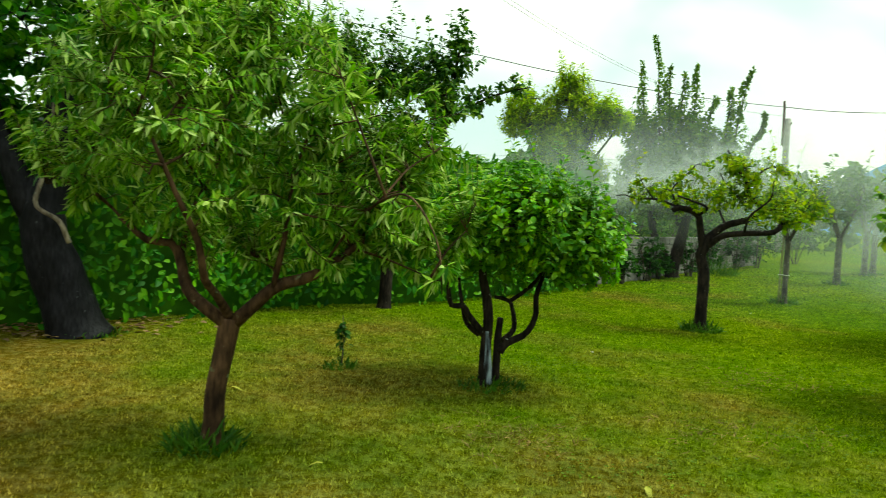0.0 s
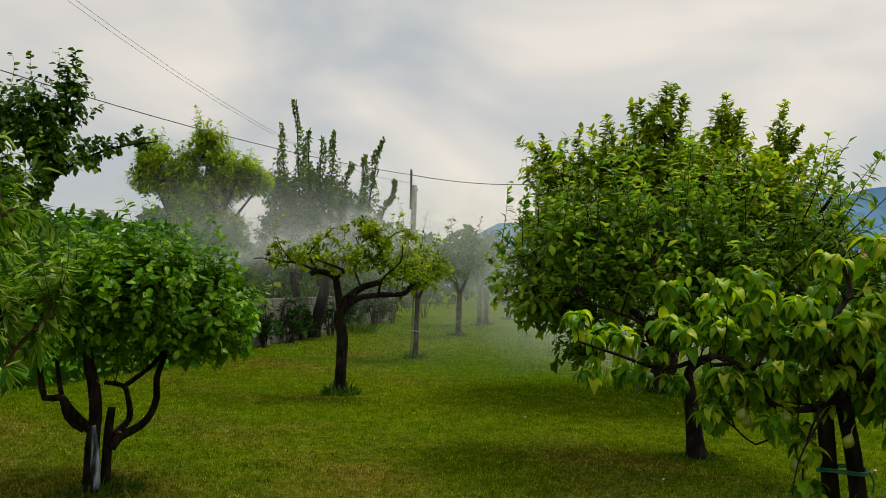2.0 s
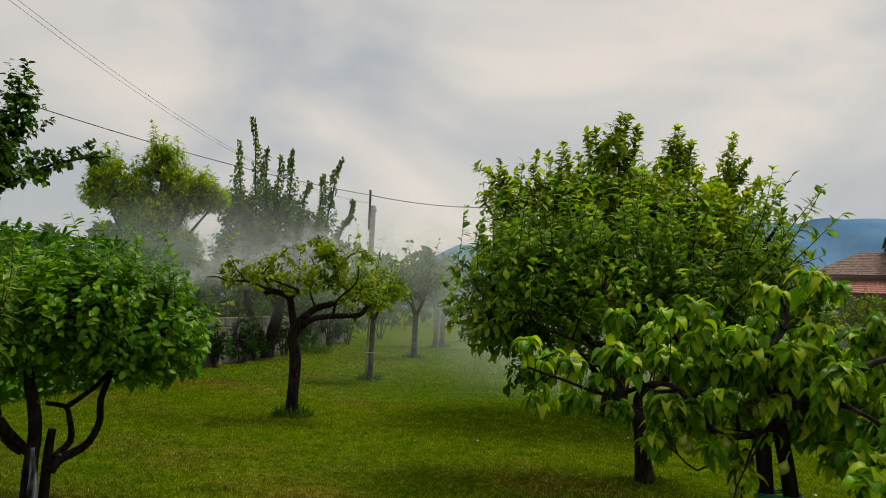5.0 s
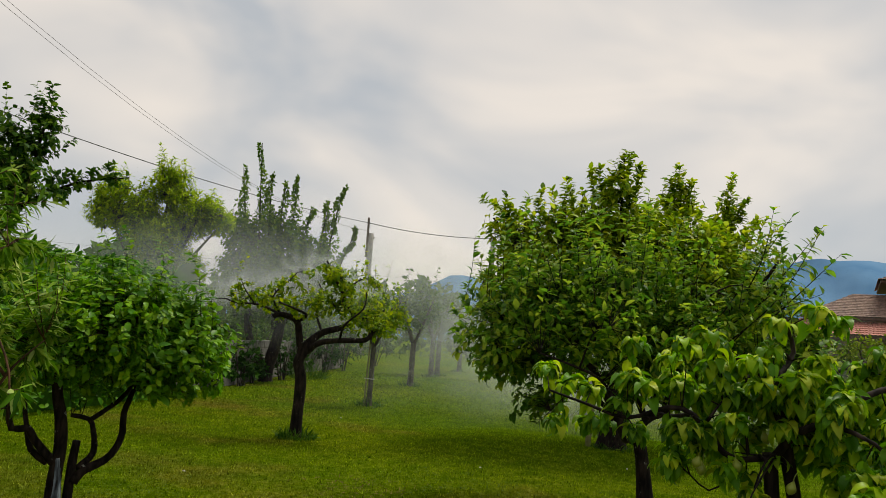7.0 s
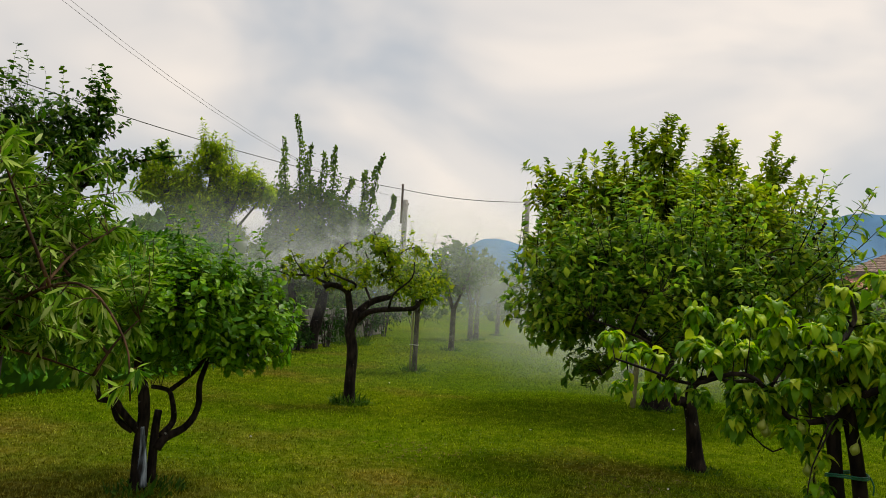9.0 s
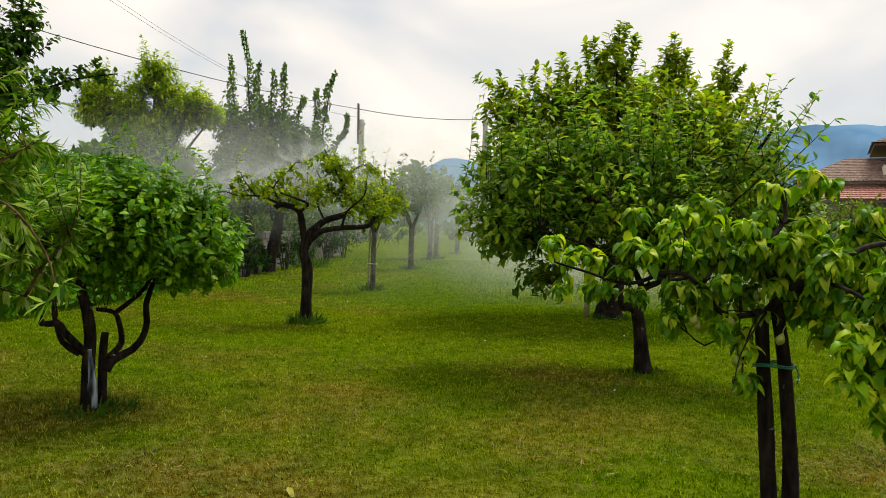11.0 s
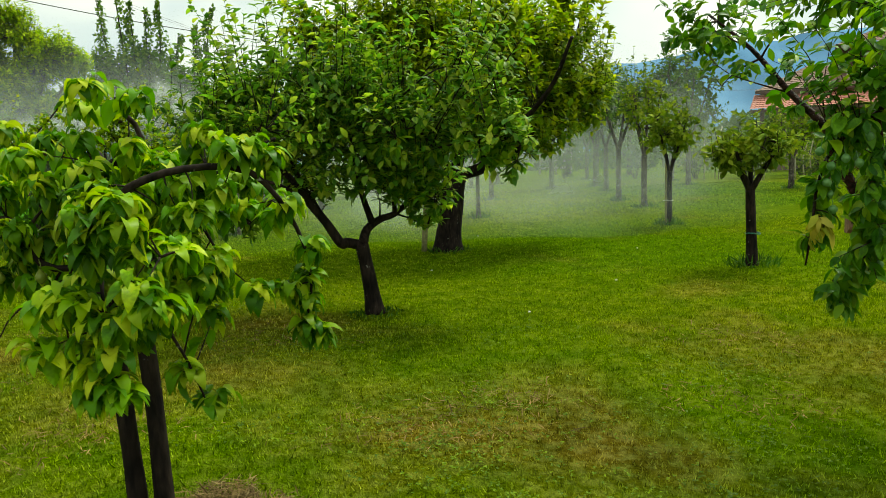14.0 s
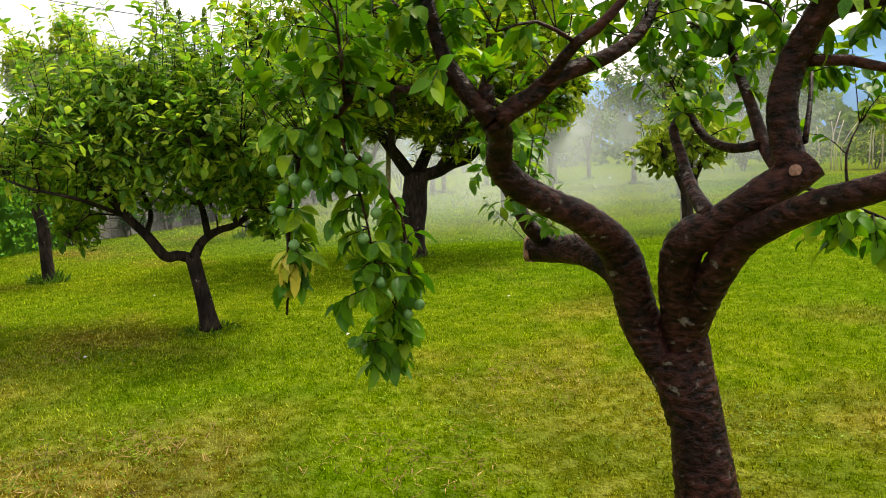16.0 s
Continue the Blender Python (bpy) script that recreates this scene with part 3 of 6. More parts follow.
# ---- the near trees ----
pear = Tree("pear_tree", "young pear tree with drooping yellow-green leaves, tied to a stake", (2.24, 2.19, 0), BARK_DARK)
limb(pear, 0.037, 0.022, (0.060, 0.03, -0.04), (0.055, 0.040, 0.3), (0.043, 0.058, 0.56), (0.020, 0.072, 0.81), (-0.03, 0.06, 1.00), (-0.07, 0.05, 1.18), (-0.08, 0.06, 1.32))
limb(pear, 0.017, 0.004, (-0.08, 0.06, 0.99), (-0.05, -0.02, 1.09), (-0.01, -0.09, 1.13), (0.03, -0.15, 1.18), (0.08, -0.19, 1.24), (0.24, -0.17, 1.29), (0.44, -0.14, 1.27), (0.57, -0.04, 1.08), (0.61, 0.02, 0.88), (0.58, 0.03, 0.72))
limb(pear, 0.014, 0.005, (-0.09, 0.06, 0.99), (-0.19, 0.08, 0.97), (-0.28, 0.09, 0.99), (-0.37, 0.16, 1.12), (-0.45, 0.22, 1.14), (-0.58, 0.32, 1.08), (-0.72, 0.43, 1.12), (-0.85, 0.53, 1.16))
limb(pear, 0.009, 0.006, (-0.37, 0.16, 1.12), (-0.39, 0.43, 1.10), (-0.45, 0.54, 1.22), (-0.49, 0.56, 1.30))
limb(pear, 0.005, 0.003, (-0.22, 0.11, 0.97), (-0.26, 0.08, 0.90), (-0.32, 0.12, 0.84), (-0.35, 0.21, 0.88))
limb(pear, 0.014, 0.007, (-0.08, 0.06, 1.21), (-0.08, 0.19, 1.32), (-0.14, 0.30, 1.37), (-0.23, 0.43, 1.39))
limb(pear, 0.014, 0.007, (-0.08, 0.06, 1.28), (0.06, 0.15, 1.40), (0.01, 0.12, 1.49), (0.00, 0.12, 1.54))
limb(pear, 0.011, 0.005, (-0.01, -0.09, 1.13), (-0.03, -0.30, 1.13), (0.03, -0.40, 1.06), (0.05, -0.48, 0.91))
limb(pear, 0.012, 0.006, (-0.06, 0.04, 1.09), (0.19, 0.23, 1.20), (0.37, 0.29, 1.33), (0.51, 0.24, 1.39))
limb(pear, 0.005, 0.002, (-0.08, 0.06, 0.99), (-0.23, -0.07, 0.92), (-0.32, -0.13, 0.84), (-0.36, -0.16, 0.74))
limb(pear, 0.008, 0.003, (0.03, -0.36, 1.08), (0.14, -0.38, 0.92), (0.22, -0.32, 0.74), (0.27, -0.26, 0.56))
limb(pear, 0.007, 0.003, (0.05, -0.46, 0.94), (0.06, -0.50, 0.82), (0.07, -0.50, 0.74))
limb(pear, 0.005, 0.003, (-0.08, 0.05, 1.0), (-0.16, 0.0, 0.98), (-0.2, 0.02, 0.85), (-0.2, 0.03, 0.72))
grow(pear, [(0.0, 0.1, 1.2, 0.4, 0.35, 0.2), (0.25, -0.1, 1.02, 0.25, 0.3, 0.24), (-0.25, 0.15, 1.0, 0.25, 0.2, 0.15)],
     10, 58, 7, (0.079, 0.035), M_PEAR, droop=0.8, bend=1.0, singles=150, tuft=24, fold=0.8, up=0.9, rows=LEAF_FINE,
     ends=((-0.50, 0.28, 1.20), (-0.45, 0.25, 1.05), (-0.58, 0.34, 1.22), (-0.40, 0.20, 1.27), (-0.35, 0.15, 1.02), (-0.55, 0.33, 1.02), (-0.30, 0.12, 1.32), (-0.42, 0.30, 1.32), (-0.62, 0.36, 1.12), (-0.30, -0.05, 1.12), (-0.25, 0.2, 1.42), (-0.83, 0.63, 1.25), (-0.74, 0.56, 1.21), (-0.66, 0.50, 1.19), (-0.79, 0.60, 1.01), (-0.68, 0.52, 1.04), (-0.61, 0.46, 1.04), (-0.53, 0.40, 1.37), (-0.54, 0.40, 1.23), (-0.47, 0.10, 1.41),
           (-0.35, 0.10, 1.42), (-0.32, 0.43, 1.26), (-0.26, 0.25, 1.21), (-0.46, 0.09, 1.08), (-0.20, 0.03, 0.83), (-0.19, 0.03, 0.71), (-0.14, 0.35, 0.96), (-0.38, 0.34, 0.90), (-0.23, 0.16, 1.07), (-0.28, 0.38, 0.94)))
grow(pear, [(0.1, 0.1, 1.2, 0.4, 0.35, 0.2), (0.08, -0.42, 1.0, 0.2, 0.16, 0.22)], 4, 50, 7, (0.079, 0.035), M_PEAR, droop=0.8, bend=1.0, singles=150, tuft=25, fold=0.8, up=0.9, rows=LEAF_FINE,
     ends=((-0.11, 0.04, 1.39), (-0.09, 0.05, 1.50), (-0.05, -0.13, 1.52), (0.12, -0.04, 1.52), (-0.25, -0.05, 1.33), (-0.06, -0.02, 1.22), (0.05, -0.03, 1.36), (0.08, -0.10, 1.23), (0.21, -0.10, 1.25), (0.30, -0.08, 1.42), (0.24, 0.10, 1.12),
           (0.10, -0.21, 1.06), (0.14, -0.01, 0.99), (0.27, -0.08, 0.95), (0.40, 0.2, 1.25), (0.3, 0.35, 1.1), (0.1, 0.4, 1.3), (-0.1, 0.35, 1.2), (0.45, -0.15, 1.36), (0.5, -0.1, 1.32), (0.36, -0.18, 1.35), (0.57, -0.05, 1.18), (0.6, 0.0, 1.0), (0.62, 0.02, 0.9), (0.5, 0.0, 1.1), (0.60, 0.03, 0.82), (0.57, 0.02, 0.74), (0.63, 0.04, 0.70), (0.52, 0.0, 0.86),
           (0.11, -0.50, 1.20), (0.02, -0.46, 1.12), (0.16, -0.56, 0.98), (0.10, -0.55, 0.90), (0.18, -0.58, 0.94), (0.07, -0.50, 0.80), (0.04, -0.48, 0.86), (0.05, -0.50, 0.72), (0.10, -0.52, 0.70), (-0.02, -0.46, 0.76), (-0.10, -0.45, 0.82), (0.0, -0.5, 0.68), (-0.06, -0.46, 0.95), (-0.10, -0.44, 0.92), (0.20, -0.40, 0.92), (0.24, -0.36, 1.05), (0.0, -0.38, 0.98), (0.12, -0.40, 0.84), (0.28, -0.25, 0.58), (0.22, -0.30, 0.68)))
stake_v, stake_t, _ = tube([(-0.022, 0.038, -0.05), (-0.045, 0.055, 0.35), (-0.066, 0.075, 0.7), (-0.085, 0.085, 1.0)], 0.034, 0.029, 12, 0.05, 0.07)
part("stake", flat_mesh("stake", stake_v, stake_t, BARK_DARK), pear.root, "dark wooden support stake")


def tie_round(tree, x, y, z, rx, ry, mat, name="tie", label="green plastic tie", tail=0.0):
    ang = np.linspace(0, 6.283, 15)
    pts = np.stack([x + rx * np.cos(ang), y + ry * np.sin(ang), z + 0.006 * np.sin(ang * 2)], 1)
    pieces = [tube(pts, 0.004, 0.004, 6, 0.03)[:2], tube(pts + (0, 0, 0.008), 0.0035, 0.0035, 6, 0.03)[:2]]
    if tail:
        pieces.append(tube([(x + rx, y - ry * 0.3, z), (x + rx + 0.015, y - ry * 0.4, z - tail / 2), (x + rx + 0.01, y - ry * 0.4, z - tail)], 0.004, 0.003, 5, 0.03)[:2])
    return part(name, flat_mesh(name, *joined(pieces), mat), tree.root, label)


tie_round(pear, -0.022, 0.074, 0.76, 0.092, 0.048, TIE, tail=0.07)


def fruit_mesh(name, length, width, mat, pear_shape):
    """A fruit that hangs from its stalk at the origin."""
    rows, sides = 9, 10
    v, t = [], []
    for i in range(rows):
        u = i / (rows - 1)
        r = math.sin(math.pi * min(1, max(0, u))) ** 0.75 * width / 2
        if pear_shape:
            r *= 0.45 + 0.55 * min(1.0, u * 1.7)
        for j in range(sides):
            a = 6.28318 * j / sides
            v.append((r * math.cos(a), r * math.sin(a), -0.02 - u * length))
    for i in range(rows - 1):
        for j in range(sides):
            a, b = i * sides + j, i * sides + (j + 1) % sides
            t += [(a, a + sides, b + sides), (a, b + sides, b)]
    sv, st, _ = tube([(0, 0, 0.01), (0.003, 0, -0.01), (0, 0, -0.025)], 0.0018, 0.0018, 5, 0.01)
    return flat_mesh(name, *joined([(np.array(v), np.array(t)), (sv, st)]), mat)


pear_fruit = fruit_mesh("pear", 0.056, 0.040, PEAR_SKIN, True)
for x, y, z in ((-0.36, 0.1, 0.97), (-0.24, 0.02, 0.84), (-0.40, 0.05, 1.0), (-0.27, 0.04, 1.0), (-0.12, -0.12, 0.95), (-0.21, 0.0, 0.76), (-0.18, 0.05, 0.78), (0.12, -0.18, 1.0), (-0.1, 0.12, 1.10)):
    ob = part("pear", pear_fruit, pear.root, "yellow-green unripe pear")
    ob.matrix_basis = pose(x, y, z, rng.normal() * 12, rng.normal() * 12, rng.random() * 360)

plum = Tree("plum_tree", "old plum tree with dark brown forked limbs and green plums", (6.20, 2.53, 0), BARK_PLUM)
limb(plum, 0.117, 0.092, (0.095, -0.01, -0.18), (0.085, -0.01, -0.03), (0.06, -0.00, 0.17), (0.03, 0.01, 0.39), (0.0, 0.03, 0.48), (-0.01, 0.035, 0.54), grit=0.024, flare=0.12)
limb(plum, 0.090, 0.034, (0.03, 0.015, 0.28), (-0.015, 0.035, 0.42), (-0.075, 0.06, 0.53), (-0.14, 0.06, 0.66), (-0.19, 0.01, 0.84), (-0.25, -0.03, 0.95), (-0.37, -0.12, 1.05), (-0.52, -0.20, 1.13), (-0.61, -0.25, 1.19), (-0.66, -0.30, 1.26), (-0.66, -0.40, 1.34), (-0.69, -0.47, 1.38), grit=0.024)
limb(plum, 0.055, 0.058, (-0.14, 0.07, 0.66), (-0.20, 0.14, 0.82), (-0.28, 0.29, 0.88), (-0.38, 0.43, 0.88), (-0.47, 0.51, 0.88), grit=0.024)
limb(plum, 0.034, 0.006, (-0.41, 0.44, 0.90), (-0.49, 0.41, 0.98), (-0.56, 0.44, 1.12), (-0.60, 0.47, 1.22), (-0.63, 0.52, 1.38), (-0.74, 0.67, 1.58), (-0.87, 0.82, 1.83), (-1.05, 0.97, 2.05))
limb(plum, 0.031, 0.015, (-0.69, -0.47, 1.38), (-0.75, -0.47, 1.45), (-0.81, -0.45, 1.55), (-0.84, -0.44, 1.65), (-0.86, -0.44, 1.76), (-0.89, -0.43, 1.92))
limb(plum, 0.033, 0.010, (-0.67, -0.47, 1.38), (-0.63, -0.48, 1.41), (-0.57, -0.50, 1.44), (-0.51, -0.52, 1.49), (-0.38, -0.49, 1.53), (-0.27, -0.42, 1.59), (-0.19, -0.34, 1.68), (-0.12, -0.20, 1.84))
limb(plum, 0.021, 0.008, (-0.55, -0.51, 1.46), (-0.47, -0.62, 1.56), (-0.42, -0.65, 1.59), (-0.36, -0.67, 1.65), (-0.30, -0.67, 1.73))
limb(plum, 0.025, 0.021, (-0.70, -0.46, 1.42), (-0.70, -0.46, 1.48))
limb(plum, 0.013, 0.004, (-0.78, -0.46, 1.50), (-0.90, -0.45, 1.48), (-1.04, -0.43, 1.49), (-1.11, -0.41, 1.45), (-1.17, -0.39, 1.39), (-1.24, -0.36, 1.34), (-1.30, -0.32, 1.24), (-1.33, -0.30, 1.10), (-1.34, -0.30, 0.97), (-1.36, -0.29, 0.81))
limb(plum, 0.009, 0.004, (-1.16, -0.39, 1.41), (-1.08, -0.33, 1.28), (-0.99, -0.25, 1.14), (-0.97, -0.22, 1.01), (-0.97, -0.20, 0.86), (-1.02, -0.16, 0.76), (-1.09, -0.12, 0.63))
limb(plum, 0.006, 0.003, (-1.14, -0.40, 1.40), (-1.12, -0.40, 1.31), (-1.09, -0.37, 1.18), (-1.07, -0.34, 1.03), (-1.06, -0.32, 0.90))
limb(plum, 0.090, 0.052, (0.04, 0.005, 0.28), (0.035, 0.015, 0.42), (0.02, 0.02, 0.56), (-0.035, -0.07, 0.79), (-0.04, -0.18, 0.96), (0.04, -0.25, 1.02), (0.13, -0.34, 1.11), (0.22, -0.37, 1.17), (0.27, -0.38, 1.21), grit=0.024)
limb(plum, 0.051, 0.033, (0.22, -0.37, 1.17), (0.20, -0.36, 1.28), (0.19, -0.36, 1.39), (0.22, -0.37, 1.51), (0.25, -0.43, 1.61), (0.28, -0.49, 1.70), (0.30, -0.50, 1.83), grit=0.024)
limb(plum, 0.068, 0.024, (0.02, 0.00, 0.62), (0.07, -0.26, 0.93), (0.13, -0.41, 1.03), (0.20, -0.57, 1.10), (0.26, -0.70, 1.14), (0.35, -0.83, 1.19), (0.43, -0.96, 1.21), grit=0.024)
limb(plum, 0.029, 0.015, (0.01, -0.25, 1.05), (0.01, -0.09, 1.13), (0.01, 0.02, 1.25), (-0.00, 0.07, 1.34), (0.06, 0.11, 1.41))
limb(plum, 0.027, 0.011, (0.20, -0.36, 1.17), (0.19, -0.25, 1.26), (0.19, -0.15, 1.39), (0.18, -0.04, 1.55), (0.13, -0.02, 1.75))
limb(plum, 0.015, 0.018, (0.06, 0.11, 1.41), (0.09, -0.01, 1.30), (0.13, -0.16, 1.26), (0.17, -0.25, 1.27))
limb(plum, 0.021, 0.010, (0.24, -0.37, 1.51), (0.36, -0.41, 1.50), (0.45, -0.44, 1.47), (0.57, -0.48, 1.47))
limb(plum, 0.024, 0.016, (0.25, -0.43, 1.60), (0.35, -0.41, 1.65), (0.46, -0.45, 1.66))
limb(plum, 0.012, 0.004, (0.20, -0.30, 1.14), (0.38, -0.10, 1.12), (0.55, 0.02, 1.06), (0.74, 0.02, 0.98), (0.86, -0.02, 0.90))
limb(plum, 0.010, 0.006, (0.25, -0.38, 1.27), (0.31, -0.29, 1.39), (0.36, -0.20, 1.49))
# sawn faces
for p, d, r in (((-0.482, 0.523, 0.88), (-0.80, 0.45, 0.05), 0.064), ((0.19, -0.445, 1.19), (-0.4, -0.9, 0.1), 0.017)):
    ang = np.linspace(0, 6.283, 13)[:-1]
    q = Vector(d).to_track_quat("Z", "Y").to_matrix()
    rim = [r * (0.86 + 0.24 * rng.random()) for _ in ang]
    v = [Vector(p) + q @ Vector((math.cos(a) * k, math.sin(a) * k, 0.004 + 0.002 * math.sin(a * 5))) for a, k in zip(ang, rim)] + [Vector(p) + q @ Vector((0, 0, 0.007))] + [Vector(p) + q @ Vector((math.cos(a) * r, math.sin(a) * r, -0.02)) for a in ang]
    t = [(i, (i + 1) % 12, 12) for i in range(12)] + [(i, 13 + i, 13 + (i + 1) % 12) for i in range(12)] + [(i, 13 + (i + 1) % 12, (i + 1) % 12) for i in range(12)]
    part("cut_face", flat_mesh("cut_face", [tuple(k) for k in v], t, CUT_WOOD, smooth=False), plum.root, "pale sawn end of a limb")
torn_v, torn_t = leaf_shapes([(0.285 + 0.012 * k, -0.755 - 0.01 * k, 1.15 + 0.012 * (k % 3)) for k in range(6)], [(0.2, -0.5 - 0.1 * k, 0.9 - 0.35 * k) for k in range(6)], [(-0.8, -0.5, 0.2)] * 6, 0.05, 0.014, 0.3, 0.6)
part("torn_wood", flat_mesh("torn_wood", torn_v, torn_t, TIE_WHITE), plum.root, "pale torn splinters where a shoot broke off")
plum_core = list(plum.nodes)
grow(plum, [(-0.80, -0.45, 1.75, 0.55, 0.45, 0.34), (-0.2, -0.1, 1.80, 0.55, 0.6, 0.30), (0.4, -0.5, 1.75, 0.55, 0.6, 0.35), (0.4, 0.15, 1.55, 0.5, 0.4, 0.30),
            (-1.0, -0.4, 1.52, 0.34, 0.22, 0.20), (-0.5, 0.3, 1.25, 0.3, 0.3, 0.26), (0.72, 0.0, 0.93, 0.14, 0.14, 0.12), (-1.05, 0.15, 1.85, 0.4, 0.4, 0.3), (-0.95, 0.85, 1.85, 0.32, 0.32, 0.28), (-1.12, 0.95, 1.98, 0.28, 0.28, 0.2), (-0.75, 0.62, 1.55, 0.22, 0.22, 0.2), (-1.2, -0.3, 1.68, 0.42, 0.3, 0.22), (-0.15, 0.15, 1.72, 0.35, 0.35, 0.2), (0.1, 0.1, 1.62, 0.3, 0.35, 0.16)],
     26, 380, 13, (0.064, 0.033), M_PLUM, droop=0.3, bend=0.5, singles=60, shoots=20, shoot_len=0.5, rows=LEAF_OVAL,
     risers=[((-0.63, 0.52, 1.38), (-0.95, 0.5, 1.95)), ((-0.74, 0.67, 1.58), (-1.2, 0.8, 1.85)), ((-0.87, 0.82, 1.83), (-1.3, 1.05, 2.12)), ((-0.84, -0.44, 1.65), (-1.1, -0.2, 2.05)), ((-0.86, -0.44, 1.76), (-0.75, -0.3, 2.2))])
# the two hanging boughs
plum.nodes = plum_core[8:11]
grow(plum, [(-1.32, -0.32, 1.12, 0.08, 0.09, 0.2), (-1.33, -0.30, 0.92, 0.05, 0.05, 0.06), (-1.12, -0.38, 1.25, 0.12, 0.12, 0.16), (-1.08, -0.32, 0.98, 0.12, 0.11, 0.16), (-1.0, -0.2, 0.98, 0.1, 0.1, 0.2), (-1.06, -0.14, 0.67, 0.12, 0.10, 0.10), (-1.14, -0.26, 0.86, 0.09, 0.09, 0.09), (-1.03, -0.17, 0.74, 0.12, 0.11, 0.12), (-1.22, -0.38, 1.38, 0.2, 0.12, 0.1)],
     2, 96, 8, (0.080, 0.038), M_PLUM, droop=0.8, bend=0.7, singles=240, fold=0.4, start=0.1, rows=LEAF_FINE)
plum.nodes = [smooth_line([(0.38, -0.10, 1.12), (0.55, 0.02, 1.06), (0.74, 0.02, 0.98), (0.86, -0.02, 0.90)], 0.06)]
grow(plum, [(0.52, 0.0, 0.98, 0.13, 0.12, 0.10), (0.66, 0.0, 0.93, 0.15, 0.13, 0.10), (0.82, -0.03, 0.90, 0.14, 0.13, 0.12)], 0, 34, 8, (0.080, 0.042), M_PLUM, droop=0.6, bend=0.6, start=0.1, rows=LEAF_FINE, fold=0.4)
plum.nodes = [np.array([(-1.31, -0.32, 1.08), (-1.335, -0.30, 1.00)])]
grow(plum, [(-1.325, -0.33, 0.94, 0.06, 0.06, 0.10)], 0, 10, 5, (0.070, 0.025), M_YELLOW, droop=0.9, bend=0.5, start=0.1)
plum_fruit = fruit_mesh("plum", 0.040, 0.035, PLUM_SKIN, False)
for x, y, z in ((-1.35, -0.35, 1.31), (-1.28, -0.39, 1.28), (-1.24, -0.41, 1.26), (-1.31, -0.38, 1.25), (-1.35, -0.35, 1.18), (-1.3, -0.36, 1.14), (-1.3, -0.36, 1.08), (-1.2, -0.43, 1.36), (-1.11, -0.46, 1.33), (-1.15, -0.44, 1.28), (-1.07, -0.42, 1.33),
                (-1.04, -0.43, 1.17), (-1.09, -0.41, 1.09), (-1.04, -0.37, 0.95), (-0.93, -0.25, 0.85), (-0.98, -0.24, 0.82), (0.0, -0.1, 1.52), (0.05, -0.2, 1.47), (-0.55, -0.5, 1.62), (0.1, -0.1, 1.62), (-0.35, -0.2, 1.6)):
    ob = part("plum", plum_fruit, plum.root, "unripe green plum with a pale bloom")
    ob.matrix_basis = pose(x, y, z, rng.normal() * 15, rng.normal() * 15, rng.random() * 360)

quince = Tree("fruit_tree", "low fruit tree with dark forked trunk and dense green crown", (3.39, 5.77, 0), BARK_DARK)
limb(quince, 0.071, 0.057, (0.01, 0.00, -0.01), (-0.02, 0.00, 0.25), (-0.05, 0.00, 0.44), (-0.08, -0.00, 0.60))
limb(quince, 0.047, 0.021, (-0.08, -0.00, 0.59), (-0.20, -0.00, 0.62), (-0.26, -0.10, 0.63), (-0.37, -0.15, 0.81), (-0.49, -0.20, 0.97), (-0.59, -0.25, 1.13), (-0.78, -0.21, 1.34))
limb(quince, 0.025, 0.015, (-0.37, -0.15, 0.81), (-0.46, 0.20, 0.97), (-0.58, 0.30, 1.21), (-0.72, 0.39, 1.49))
limb(quince, 0.043, 0.020, (-0.07, -0.00, 0.59), (-0.02, 0.10, 0.71), (0.10, 0.15, 0.79), (0.24, 0.20, 0.83), (0.42, 0.30, 0.96))
limb(quince, 0.031, 0.012, (0.03, 0.10, 0.76), (-0.04, 0.20, 1.02), (-0.10, 0.10, 1.35), (-0.13, -0.00, 1.76))
limb(quince, 0.022, 0.009, (0.24, 0.20, 0.85), (0.22, 0.00, 1.16), (0.31, -0.10, 1.49), (0.27, -0.20, 1.79))
limb(quince, 0.018, 0.007, (-0.49, -0.20, 0.97), (-0.70, -0.51, 1.13), (-0.96, -0.61, 1.22), (-1.21, -0.51, 1.30))
